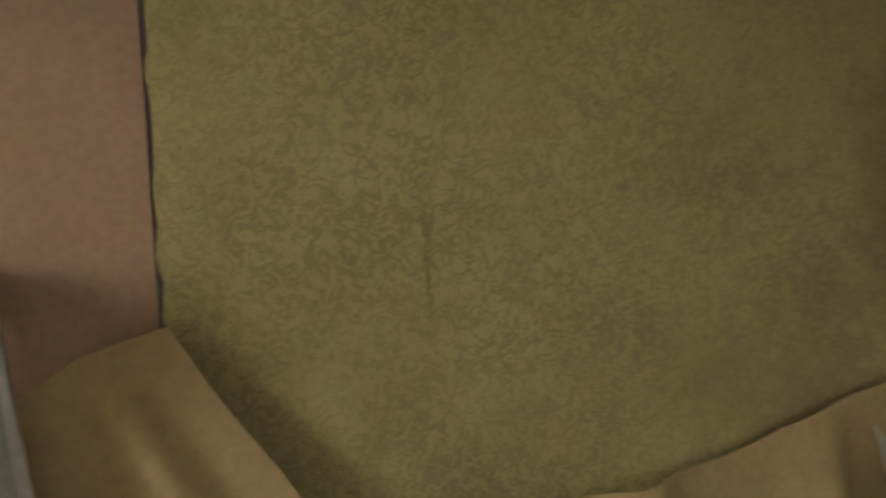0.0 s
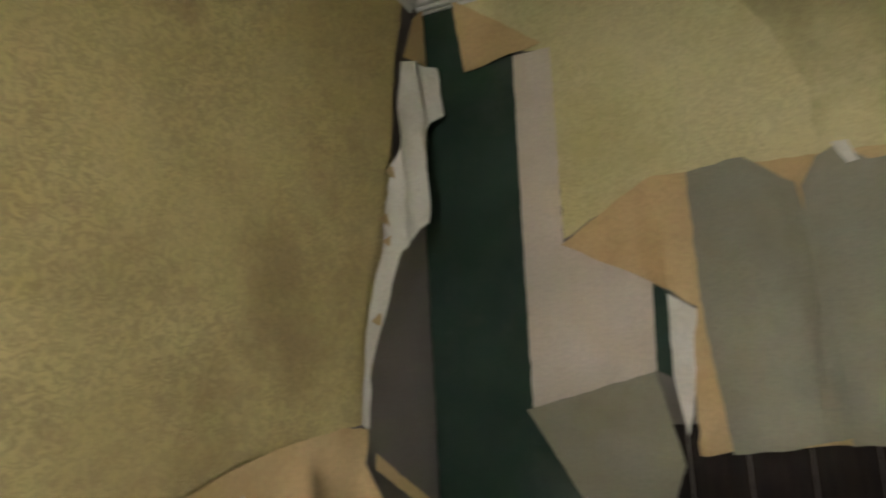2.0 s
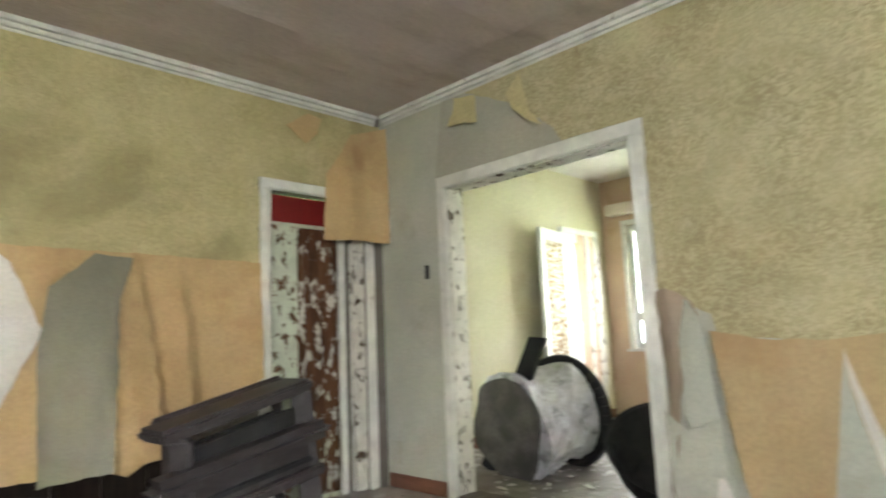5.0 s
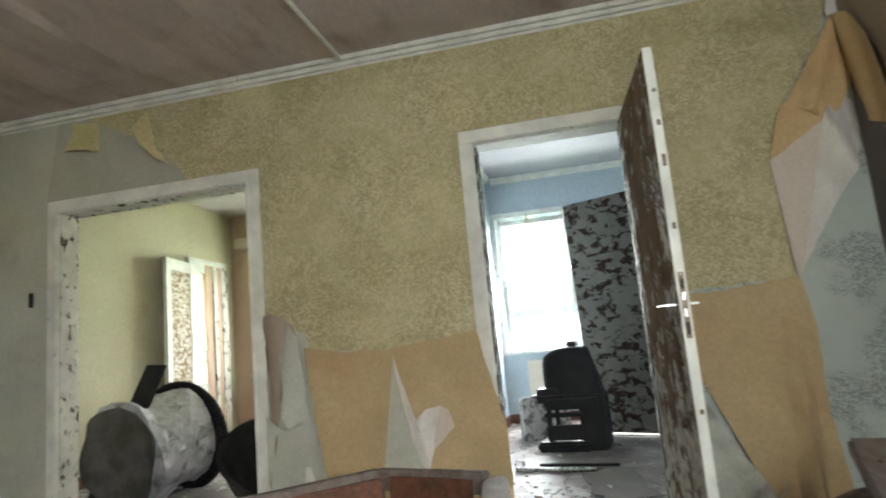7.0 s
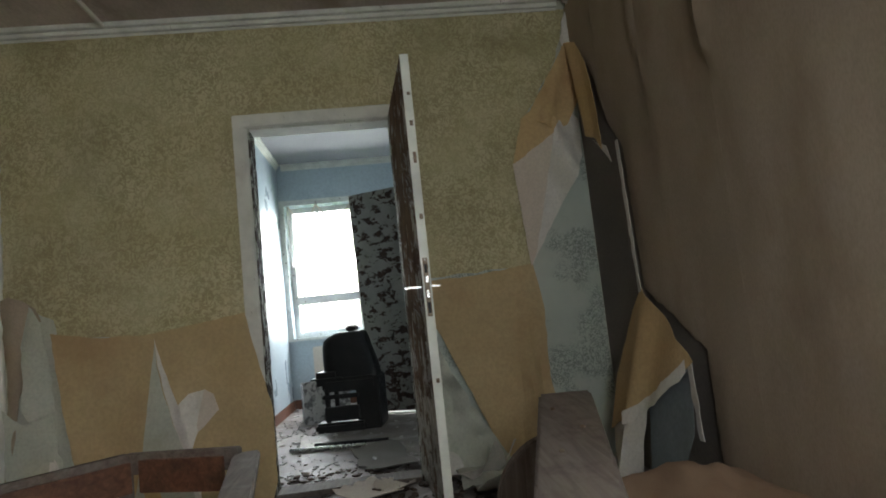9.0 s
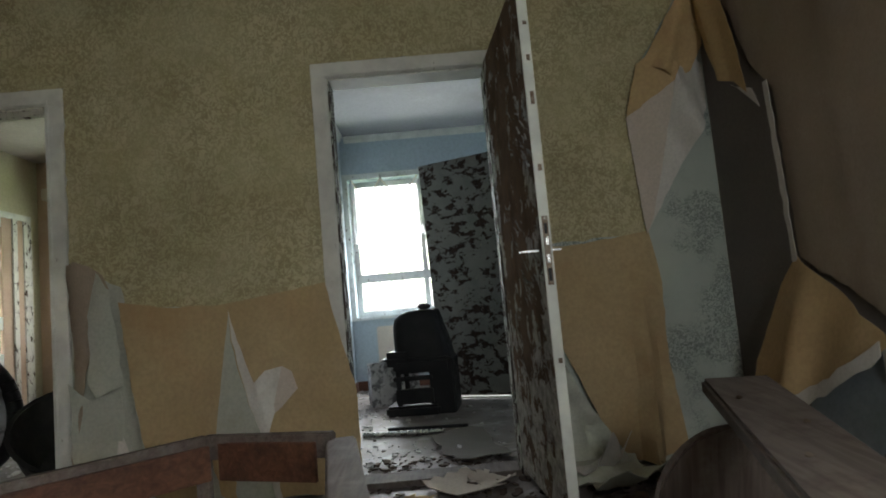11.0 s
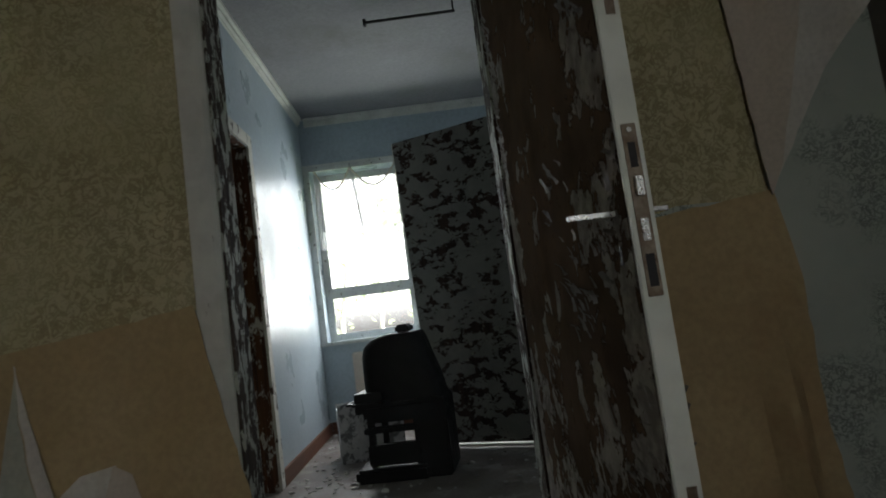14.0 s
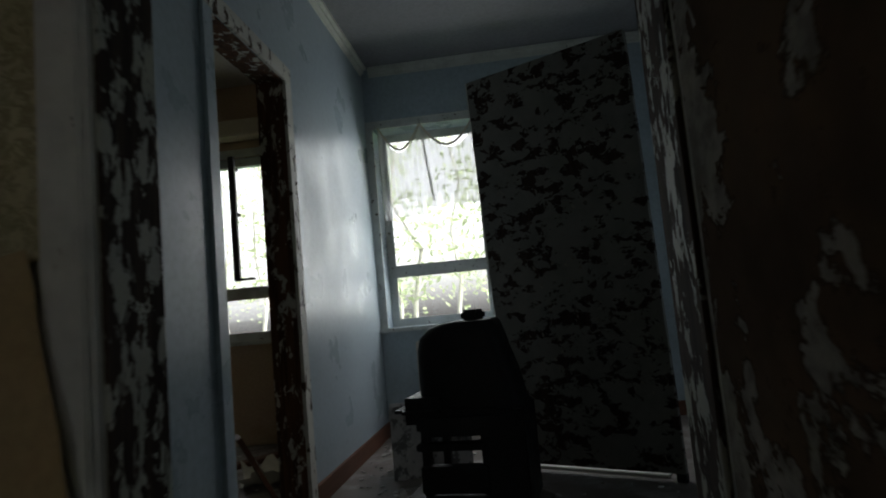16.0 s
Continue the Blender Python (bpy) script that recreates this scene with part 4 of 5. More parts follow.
def window(name, axis, c, s, u0, u1, z0, z1, transom, mullions, label, mat, sash=0.045, fr=-0.05):
    """A window in a hole of a wall: casing, sill, frame bars, transom and a pane in each light. c: inner face; s: the way into the room."""
    t = thing(name, label, "window", None, "", "structure")

    def b(nm, p, q, r, v, d0, d1, m, bev=0.003, parent=t):
        a, e = c + s * d0, c + s * d1
        bm = box(a, e, p, q, r, v, bev) if axis == "x" else box(p, q, a, e, r, v, bev)
        return part(nm, bm, m, parent)
    w = 0.07
    b("casing", u0 - w, u0, z0, z1, 0, 0.018, mat)
    b("casing", u1, u1 + w, z0, z1, 0, 0.018, mat)
    b("head_casing", u0 - w, u1 + w, z1 + 0.001, z1 + w, 0, 0.018, mat)
    b("window_sill", u0 - w - 0.02, u1 + w + 0.02, z0 - 0.035, z0 - 0.001, -0.06, 0.06, mat)
    for p, q, r, v in ((u0, u0 + sash, z0, z1), (u1 - sash, u1, z0, z1), (u0 + sash, u1 - sash, z0, z0 + sash), (u0 + sash, u1 - sash, z1 - sash, z1), (u0 + sash, u1 - sash, transom - 0.03, transom + 0.03)):
        b("frame_bar", p, q, r, v, fr - 0.05, fr, mat)
    edges = [u0 + sash, *mullions, u1 - sash]
    for m in mullions:
        b("mullion", m - 0.03, m + 0.03, z0 + sash, transom - 0.03, fr - 0.049, fr + 0.001, mat)
        b("mullion", m - 0.03, m + 0.03, transom + 0.03, z1 - sash, fr - 0.049, fr + 0.001, mat)
    for p, q in zip(edges, edges[1:]):
        for r, v in ((z0 + sash, transom - 0.03), (transom + 0.03, z1 - sash)):
            pane = b("pane", p, q, r, v, fr - 0.03, fr - 0.026, GLASS, 0.0)
            pane.visible_shadow = False
            for k, (x0, x1, y0, y1) in enumerate(((p, p + 0.022, r, v), (q - 0.022, q, r, v), (p + 0.022, q - 0.022, r, r + 0.022), (p + 0.022, q - 0.022, v - 0.022, v))):
                b("glazing_bead", x0, x1, y0, y1, fr - 0.02, fr + 0.006, mat, 0.002)
    return t


window("window_1", "x", -0.74, 1, -2.0, -1.3, 1.1, 2.2, 1.4, [], "small white wooden window", WHITE_TRIM)
window("window_2", "y", -2.52, 1, 0.15, 0.75, 1.1, 2.2, 1.4, [], "small white wooden window in the brown wall", WHITE_TRIM)
window("window_3", "x", 8.44, -1, -1.5, 0.01, 0.84, 2.52, 1.31, [-0.86], "old two-part window with flaking white paint", WINDOW_PAINT, 0.045, -0.2)
window("window_4", "x", 8.42, -1, 0.95, 3.4, 0.84, 2.42, 1.24, [1.7, 2.55], "wide old window with flaking white paint", WINDOW_PAINT)
casement = thing("open_casement", "narrow inner window sash standing open", "window sash", pose(8.3, 1.22, 0))
part("stile", box(-0.02, 0.02, -0.025, 0.025, 1.36, 2.4, 0.003), DARKWOOD, casement)
part("bottom_rail", box(-0.02, 0.02, -0.15, 0.025, 1.34, 1.359, 0.003), DARKWOOD, casement)
part("hinge_arm", box(-0.015, 0.13, 0.0, 0.02, 1.9, 1.93, 0.002), DARKWOOD, casement)
part("hinge_arm", box(-0.015, 0.13, 0.0, 0.02, 2.3, 2.33, 0.002), DARKWOOD, casement)
# white curtain hem at the edge of the west window
bm = bmesh.new()
prev = None
for i in range(15):
    u = -0.29 + 0.27 * i / 14
    col = [bm.verts.new((-0.66 + 0.03 * math.sin(i * 1.3) + 0.01 * k, u + 0.06 * (1 - k / 6.0) * (i / 14.0), 0.28 + 0.69 * k / 6.0)) for k in range(7)]
    if prev:
        for k in range(6):
            bm.faces.new((prev[k], col[k], col[k + 1], prev[k + 1]))
    prev = col
curtain = tagged(part("curtain", bm, WHITE_PAPER, None, "", True), "white cloth hanging in folds beside the window", "curtain")
sol = curtain.modifiers.new("thickness", "SOLIDIFY")
sol.thickness = 0.006
rod = thing("shelf_board", "white board holding up the hanging cloth", "shelf")
part("board", box(-0.735, -0.61, -0.45, -0.05, 0.97, 1.01, 0.004), WHITE_TRIM, rod)

# ---- north door ----
nd = thing("door_2", "closed door with mint and white paint rotting off brown wood", "door", None, "", "structure")
part("leaf", box(3.2, 3.86, 3.3, 3.34, -0.015, 1.93, 0.002), MINT_PEEL, nd)
part("rotten_panel", box(3.44, 3.78, 3.285, 3.299, 0.02, 1.9, 0.004), BROWN_WHITE, nd, "brown rotten strip where the paint is gone")
part("top_panel", box(3.2, 4.0, 3.32, 3.335, 1.93, 2.13, 0.002), RED, nd, "dark red upper panel")
part("white_strip", box(3.785, 3.84, 3.27, 3.299, -0.015, 2.1, 0.004), WHITE_TRIM, nd)
part("post", box(3.915, 4.015, 3.265, 3.36, -0.015, 2.13, 0.004), WHITE_FLAKED, nd, "white post with brown chips")
part("gap_board", box(3.861, 3.914, 3.33, 3.36, -0.015, 2.13), GREY_BOARD, nd)
part("closing_board", box(3.2, 3.86, 3.345, 3.365, -0.015, 2.13), GREY_BOARD, nd)

# ---- brown door ----
door = thing("door_1", "open door with peeling dark brown paint and a white edge", "door", pose(4.172, -1.33, 0.02, 0, 0, 183.9), "", "structure")
leaf = part("leaf", box(0.0, 0.87, -0.02, 0.02, 0.0, 2.155, 0.003), BROWN_PEEL, door)
part("edge_strip", box(0.871, 0.88, -0.0205, 0.0205, 0.0, 2.155, 0.002), DOOR_EDGE, door, "white painted door edge with chips")
lock = part("lock_plate", box(0.8795, 0.8825, -0.012, 0.012, 0.9, 1.17, 0.001), RUSTY, door, "worn steel lock plate")
# Lock openings are thin black boxes, the darkness inside put into their colour.
part("keyway", box(0.8822, 0.8834, -0.007, 0.007, 0.915, 0.965), BLACK, lock)
part("latch", box(0.8826, 0.892, -0.006, 0.006, 1.055, 1.085, 0.001), STEEL, lock)
part("latch_hole", box(0.8822, 0.8834, -0.006, 0.006, 1.1, 1.14), BLACK, lock)
part("deadbolt", box(0.8826, 0.886, -0.006, 0.006, 0.985, 1.02, 0.001), STEEL, lock)
part("plate_screw", bar((0.882, 0.0, 1.16), (0.884, 0.0, 1.16), 0.004, n=8), STEEL, lock)
part("spindle", box(0.816, 0.824, -0.1, 0.07, 1.036, 1.044, 0.001), STEEL, door, "bare square handle spindle")
# Keyholes are black slips on the faces, coloured for the shade within.
for s, k in ((-1, 0.0208), (1, 0.0208)):
    part("keyhole", box(0.815, 0.825, s * k - 0.0006, s * k + 0.0006, 0.955, 0.985), BLACK, door)
for z in (0.6, 1.35, 1.62, 1.8, 1.95):
    part("edge_chip", box(0.8795, 0.8806, -0.004, 0.012, z, z + 0.035 + 0.02 * math.sin(z * 9), 0.0), RUSTY, door)
for z in (0.25, 1.9):
    part("hinge", bar((0.0, 0.022, z - 0.05), (0.0, 0.022, z + 0.05), 0.008, n=10), STEEL, door, "", True)


def flakes(name, parent, x0, x1, z0, z1, y, side, count, seed, mat, size=(0.015, 0.05), label=""):
    """Curled chips of paint standing off a face, joined into one part."""
    rnd = random.Random(seed)
    bm = bmesh.new()
    for _ in range(count):
        x, z = rnd.uniform(x0, x1), rnd.uniform(z0, z1)
        if noise.noise((x * 5, z * 2.5, seed)) < 0.08:
            continue
        w, h = rnd.uniform(*size), rnd.uniform(*size) * 1.1
        lift = rnd.uniform(0.004, 0.016)
        row = []
        for k in range(3):
            f = k / 2
            a = rnd.uniform(-0.25, 0.25) * w
            row.append((bm.verts.new((x + a - w / 2 * (1 - 0.4 * f), y + side * (0.001 + lift * f * f), z + h * f)),
                        bm.verts.new((x + a + w / 2 * (1 - 0.5 * f), y + side * (0.001 + lift * f * f), z + h * f + rnd.uniform(-0.12, 0.12) * w))))
        for (p, q), (r, s) in zip(row, row[1:]):
            bm.faces.new((p, q, s, r))
    ob = part(name, bm, mat, parent, label)
    ob["kind"] = "stuff"
    return ob


for s, k in ((1, 4), (-1, 5)):
    for x0, x1, z0, z1, n in ((0.5, 0.86, 0.05, 0.95, 260), (0.68, 0.86, 0.9, 2.1, 160), (0.02, 0.1, 0.05, 2.1, 130), (0.1, 0.5, 0.05, 0.7, 110), (0.3, 0.6, 0.9, 1.6, 60)):
        flakes("paint_flakes", door, x0, x1, z0, z1, s * 0.02, s, n, k + n, PALE_FLAKE, (0.007, 0.03), label="curling chips of pale paint")

# ---- dark armchair under the north wall ----
chair = thing("armchair", "dark stained wooden armchair frame tipped beside the wall", "armchair", pose(0.09, 0.0, 0.0))
part("top_rail", beam((2.14, 2.72, 0.635), (3.03, 2.76, 0.835), 0.3, 0.07, 0.022), DARKWOOD, chair)
part("back_rail", beam((2.22, 2.9, 0.68), (3.0, 2.93, 0.86), 0.05, 0.05, 0.014), DARKWOOD, chair)
part("front_post", beam((2.3, 2.62, -0.02), (2.27, 2.64, 0.62), 0.13, 0.1, 0.014), DARKWOOD, chair)
part("rear_post", beam((3.06, 2.66, -0.02), (2.99, 2.7, 0.8), 0.15, 0.12, 0.014), DARKWOOD, chair)
part("back_post", beam((2.36, 2.98, -0.02), (2.32, 2.94, 0.66), 0.06, 0.06, 0.012), DARKWOOD, chair)
part("back_post", beam((3.02, 2.98, -0.02), (2.98, 2.95, 0.84), 0.06, 0.06, 0.012), DARKWOOD, chair)
part("arm", beam((2.08, 2.56, 0.4), (3.1, 2.6, 0.59), 0.2, 0.1, 0.045), DARKWOOD, chair, "rounded worn armrest")
part("lower_rail", beam((2.16, 2.55, 0.2), (3.08, 2.6, 0.36), 0.08, 0.06, 0.016), DARKWOOD, chair)
part("back_panel", beam((2.32, 2.86, 0.42), (2.98, 2.88, 0.57), 0.03, 0.24, 0.004), BLACK, chair, "sunken dark back panel")
part("seat", beam((2.3, 2.74, 0.3), (3.0, 2.76, 0.42), 0.34, 0.03, 0.006), BLACK, chair)
part("front_panel", beam((2.33, 2.64, 0.5), (2.98, 2.67, 0.65), 0.03, 0.14, 0.004), BLACK, chair)
part("lower_panel", beam((2.2, 2.6, 0.28), (3.05, 2.63, 0.44), 0.03, 0.16, 0.004), DARKWOOD, chair)
sheet("paper_scrap", "A", [(2.72, 0.42), (2.78, 0.46), (2.93, 0.47), (2.9, 0.42)], WHITE_PAPER, 0.645, None, "white paper scrap lying on the armchair", rough=0.004)

# ---- open seat frame in front of the east wall ----
fr = thing("seat_frame", "upturned wooden seat frame with worn grey rails", "furniture frame")
FL, FR = Vector((3.36, -0.01, 0.42)), Vector((3.19, -0.53, 0.42))
NL, NR = Vector((2.66, 0.72, 0.4)), Vector((2.35, -0.7, 0.41))
part("far_rail", beam(FL, FR, 0.045, 0.09, 0.006), FRAMEWOOD, fr)
part("side_rail", beam(NL, FL, 0.05, 0.09, 0.006), FRAMEWOOD, fr)
part("side_rail", beam(NR, FR + Vector((0.03, -0.02, 0)), 0.11, 0.035, 0.008), FRAMEWOOD, fr)
part("inner_panel", beam(FL + Vector((-0.035, -0.06, -0.05)), FR + Vector((-0.035, 0.06, -0.05)), 0.016, 0.14, 0.003), REDWOOD, fr, "red-brown plywood inner face")
part("inner_panel", beam(NL + Vector((0.02, -0.04, -0.05)), FL + Vector((-0.05, -0.03, -0.05)), 0.016, 0.13, 0.003), REDWOOD, fr, "red-brown plywood inner face")
for k in range(7):
    a = FL.lerp(FR, (k + 0.7) / 7.6) + Vector((-0.05, 0, -0.2))
    part("slat", beam(a, a + Vector((-0.5, 0.0 + 0.05 * (3 - k), -0.03)), 0.03, 0.02, 0.003), BLACK, fr)
for p in (FL, FR, NL, NR):
    part("leg", beam((p.x - 0.03, p.y, -0.02), (p.x - 0.03, p.y, p.z - 0.04), 0.05, 0.05, 0.005), FRAMEWOOD, fr)

# ---- round top, plank and blanket by the south wall ----
reel = thing("round_tabletop", "round grey wooden tabletop standing on edge", "tabletop", pose(2.84, -1.77, 0.212, 0, 78, 8))
bm = bmesh.new()
r = bmesh.ops.create_cone(bm, cap_ends=True, segments=48, radius1=0.235, radius2=0.235, depth=0.035)
bmesh.ops.bevel(bm, geom=[e for e in bm.edges if len(e.link_faces) == 2 and e.calc_face_angle() > 1], offset=0.006, segments=2, affect="EDGES")
part("disc", bm, FRAMEWOOD, reel)
part("batten", box(-0.2, 0.2, -0.03, 0.03, 0.018, 0.045, 0.004), FRAMEWOOD, reel)
pl = thing("plank", "thick worn plank with dusty surface and nail holes", "plank")
part("board", beam((2.86, -1.85, 0.55), (1.35, -1.46, 0.45), 0.2, 0.05, 0.01), PLANKWOOD, pl)
for k, (f, o) in enumerate(((0.18, 0.05), (0.36, -0.04), (0.5, 0.03))):
    c = Vector((2.86, -1.85, 0.574)).lerp(Vector((1.35, -1.46, 0.474)), f) + Vector((0, o, 0))
    part("nail_head", bar(c, c + Vector((-0.002, 0, 0.004)), 0.008, n=8), RUSTY, pl)
part("rest", beam((1.45, -1.48, -0.02), (1.45, -1.48, 0.43), 0.08, 0.08, 0.006), FRAMEWOOD, pl)


def mound(name, cx, cy, w, d, h, mat, label, category, seed, turn=0.0):
    """A soft heap of cloth with folds."""
    bm = bmesh.new()
    n = 28
    rows = []
    for i in range(n + 1):
        row = []
        for j in range(n + 1):
            u, v = -1 + 2 * i / n, -1 + 2 * j / n
            k = max(0.0, (1 - abs(u) ** 3) * (1 - abs(v) ** 3))
            z = h * k ** 0.5 * (0.8 + 0.35 * noise.noise((u * 1.6 + seed, v * 1.6, seed))) + 0.03 * k * noise.noise((u * 6 + v * 3, v * 4 - u, seed))
            x, y = u * w / 2, v * d / 2
            c, s = math.cos(turn), math.sin(turn)
            row.append(bm.verts.new((cx + c * x - s * y, cy + s * x + c * y, -0.02 + max(0.0, z))))
        rows.append(row)
    for i in range(n):
        for j in range(n):
            bm.faces.new((rows[i][j], rows[i + 1][j], rows[i + 1][j + 1], rows[i][j + 1]))
    return tagged(part(name, bm, mat, None, "", True), label, category)


mound("blanket", 2.55, -2.28, 1.3, 0.6, 0.33, BROWN_CLOTH, "brown woollen blanket heaped by the wall", "blanket", 3.0, 0.05)
mound("blanket", 2.2, -1.95, 0.5, 0.4, 0.22, BROWN_CLOTH, "brown blanket corner folded over", "blanket", 6.0, 0.4)

# ---- debris on the floors ----
def debris(name, spots, count, seed, mat, label, size=(0.01, 0.05)):
    rnd = random.Random(seed)
    bm = bmesh.new()
    for _ in range(count):
        x0, x1, y0, y1 = spots[rnd.randrange(len(spots))]
        x, y, s = rnd.uniform(x0, x1), rnd.uniform(y0, y1), rnd.uniform(*size) * rnd.random() ** 0.5
        a, n = rnd.uniform(0, 6.28), rnd.randint(4, 6)
        tilt = rnd.uniform(0.0, 0.35)
        ring = []
        for k in range(n):
            t = a + 6.283 * k / n
            q = s * rnd.uniform(0.5, 1.0)
            ring.append((x + q * math.cos(t), y + q * math.sin(t), 0.004 + q * tilt * (1 + math.cos(t - a))))
        top = [bm.verts.new((u, v, -0.02 + w + s * 0.15)) for u, v, w in ring]
        low = [bm.verts.new((u, v, -0.02 + w - 0.003)) for u, v, w in ring]
        bm.faces.new(top)
        for k in range(n):
            bm.faces.new((low[k], low[(k + 1) % n], top[(k + 1) % n], top[k]))
    ob = part(name, bm, mat)
    return tagged(ob, label, "debris", "", "stuff")


BLUE_FLOOR, ROOM1_FLOOR, Y_FLOOR = (4.4, 8.4, -2.5, 0.04), (0.2, 4.15, -2.5, 3.1), (4.4, 8.3, 0.3, 3.7)
debris("plaster_debris", [BLUE_FLOOR, BLUE_FLOOR, (4.3, 5.0, -1.3, -0.4), (6.5, 8.4, -0.6, 0.02), (4.4, 6.6, -0.6, 0.02)], 520, 1, PLASTER, "pale plaster crumbs and paint chips on the floor", (0.008, 0.035))
debris("plaster_debris", [Y_FLOOR], 700, 2, PLASTER, "pale plaster crumbs and paint chips on the floor", (0.008, 0.05))
debris("litter", [(3.2, 4.7, -1.3, -0.3), (3.4, 4.15, -2.4, -1.3), ROOM1_FLOOR], 700, 3, DARKLITTER, "dark litter and leaf scraps on the floor", (0.01, 0.05))
debris("litter", [BLUE_FLOOR, (4.3, 4.8, -1.3, -0.4)], 200, 4, DARKLITTER, "dark litter on the floor", (0.006, 0.02))


def scrap(name, x, y, w, d, turn, mat, label, category, lift=0.03, seed=1):
    """A loose curled sheet lying on the floor."""
    bm = bmesh.new()
    n = 8
    c, s = math.cos(turn), math.sin(turn)
    rnd = random.Random(seed)
    g = []
    for i in range(n + 1):
        row = []
        for j in range(n + 1):
            u, v = (-0.5 + i / n) * w, (-0.5 + j / n) * d
            if i in (0, n) or j in (0, n):
                u, v = u + rnd.uniform(-0.02, 0.02), v + rnd.uniform(-0.02, 0.02)
            z = lift * abs(noise.noise((u * 4 + seed, v * 4, seed))) + lift * (2 * abs(u) / w) ** 3 * 0.6
            row.append(bm.verts.new((x + c * u - s * v, y + s * u + c * v, -0.012 + z)))
        g.append(row)
    for i in range(n):
        for j in range(n):
            bm.faces.new((g[i][j], g[i + 1][j], g[i + 1][j + 1], g[i][j + 1]))
    r = bmesh.ops.extrude_face_region(bm, geom=bm.faces[:])
    bmesh.ops.translate(bm, verts=[e for e in r["geom"] if isinstance(e, bmesh.types.BMVert)], vec=(0, 0, 0.004))
    return tagged(part(name, bm, mat, None, "", True), label, category)


scrap("cardboard", 4.02, -1.0, 0.36, 0.26, 0.5, CREAM, "torn tan cardboard lying on the threshold", "cardboard", 0.04, 1)
scrap("cardboard", 3.75, -0.72, 0.25, 0.18, -0.5, TAN, "small torn cardboard on the floor", "cardboard", 0.03, 2)
scrap("cardboard", 4.1, -1.15, 0.2, 0.15, 1.0, CREAM, "pale cardboard scrap by the door", "cardboard", 0.03, 5)
scrap("linoleum_piece", 4.85, -1.08, 0.75, 0.36, 0.2, GREY_BOARD, "grey linoleum sheet curled on the floor", "linoleum", 0.05, 3)
scrap("crumpled_paper", 3.88, -1.72, 0.5, 0.4, 0.2, PALEBLUE, "crumpled grey paper on the floor", "paper", 0.12, 4)
scrap("crumpled_paper", 4.02, -1.62, 0.34, 0.3, 0.9, WHITE_PAPER, "pale crumpled paper slumped by the door foot", "paper", 0.2, 8)
scrap("crumpled_paper", 7.1, 0.55, 0.36, 0.3, 0.4, WHITE_PAPER, "white crumpled paper on the dusty floor", "paper", 0.14, 11)
tagged(part("floor_board", beam((6.72, 0.34, -0.012), (6.62, 0.5, 0.36), 0.16, 0.025, 0.003), SKIRT), "short dark red board leaning by the doorway", "board")
structure("trim_threshold", box(4.17, 4.37, -1.3, -0.47, -0.02, 0.012, 0.004), FRAMEWOOD, "worn wooden door sill", "trim")
structure("trim_wide_threshold", box(4.17, 4.37, 1.07, 2.5, -0.02, 0.01, 0.004), FRAMEWOOD, "worn wooden door sill", "trim")

# ---- blue room ----
bc = thing("slatted_chair", "black slatted wooden chair with a rounded padded back", "chair", pose(6.55, -0.74, -0.02, 0, 0, -8))
bm = bmesh.new()
rings = []
for z, x, y0, y1 in ((0.47, 0.2, -0.325, 0.185), (0.62, 0.205, -0.295, 0.188), (0.76, 0.2, -0.25, 0.185), (0.82, 0.195, -0.235, 0.17), (0.865, 0.185, -0.22, 0.12), (0.888, 0.17, -0.21, 0.05), (0.895, 0.14, -0.2, 0.0)):
    ring = []
    for k in range(32):
        a = 6.2832 * k / 32
        c, s = math.cos(a), math.sin(a)
        ring.append(bm.verts.new((x * math.copysign(abs(c) ** 0.45, c), (y0 + y1) / 2 + (y1 - y0) / 2 * math.copysign(abs(s) ** 0.45, s), z)))
    rings.append(ring)
for p, q in zip(rings, rings[1:]):
    for k in range(32):
        bm.faces.new((p[k], p[(k + 1) % 32], q[(k + 1) % 32], q[k]))
bm.faces.new(rings[-1])
bm.faces.new(rings[0][::-1])
part("backrest", bm, BLACK, bc, "", True)
part("cap", box(-0.1, 0.1, -0.14, -0.05, 0.89, 0.945, 0.014), BLACK, bc)
part("seat", box(-0.24, 0.22, -0.32, 0.19, 0.355, 0.48, 0.03), BLACK, bc)
part("armrest", box(-0.28, 0.2, 0.0, 0.29, 0.42, 0.545, 0.055), BLACK, bc, "", True)
part("side_block", box(-0.22, 0.2, -0.335, -0.12, 0.0, 0.47, 0.012), BLACK, bc)
part("post", box(-0.22, -0.17, 0.13, 0.17, 0.0, 0.4, 0.006), BLACK, bc)
part("post", box(0.15, 0.2, 0.13, 0.17, 0.0, 0.4, 0.006), BLACK, bc)
for z0, z1, w in ((0.295, 0.33, 0.19), (0.1, 0.225, 0.175)):
    part("slat", box(-0.24, -0.17, -0.15, w, z0, z1, 0.006), BLACK, bc)
part("base_rail", box(-0.26, 0.2, -0.2, 0.27, 0.0, 0.085, 0.02), BLACK, bc)
bx = thing("cardboard_box", "crumpled white carton with dark stains", "box", pose(7.05, -0.42, -0.02, 0, 0, 12))
part("front", box(-0.012, 0.0, -0.3, 0.17, 0.0, 0.42, 0.004), CARTON, bx)
part("side", box(0.0, 0.3, 0.158, 0.17, 0.0, 0.38, 0.004), CARTON, bx)
part("side", box(0.0, 0.3, -0.3, -0.288, 0.0, 0.38, 0.004), CARTON, bx)
part("back", box(0.3, 0.312, -0.3, 0.17, 0.0, 0.4, 0.004), CARTON, bx)
part("flap", beam((0.0, -0.28, 0.4), (-0.1, -0.28, 0.36), 0.01, 0.02, 0.002), CARTON, bx)
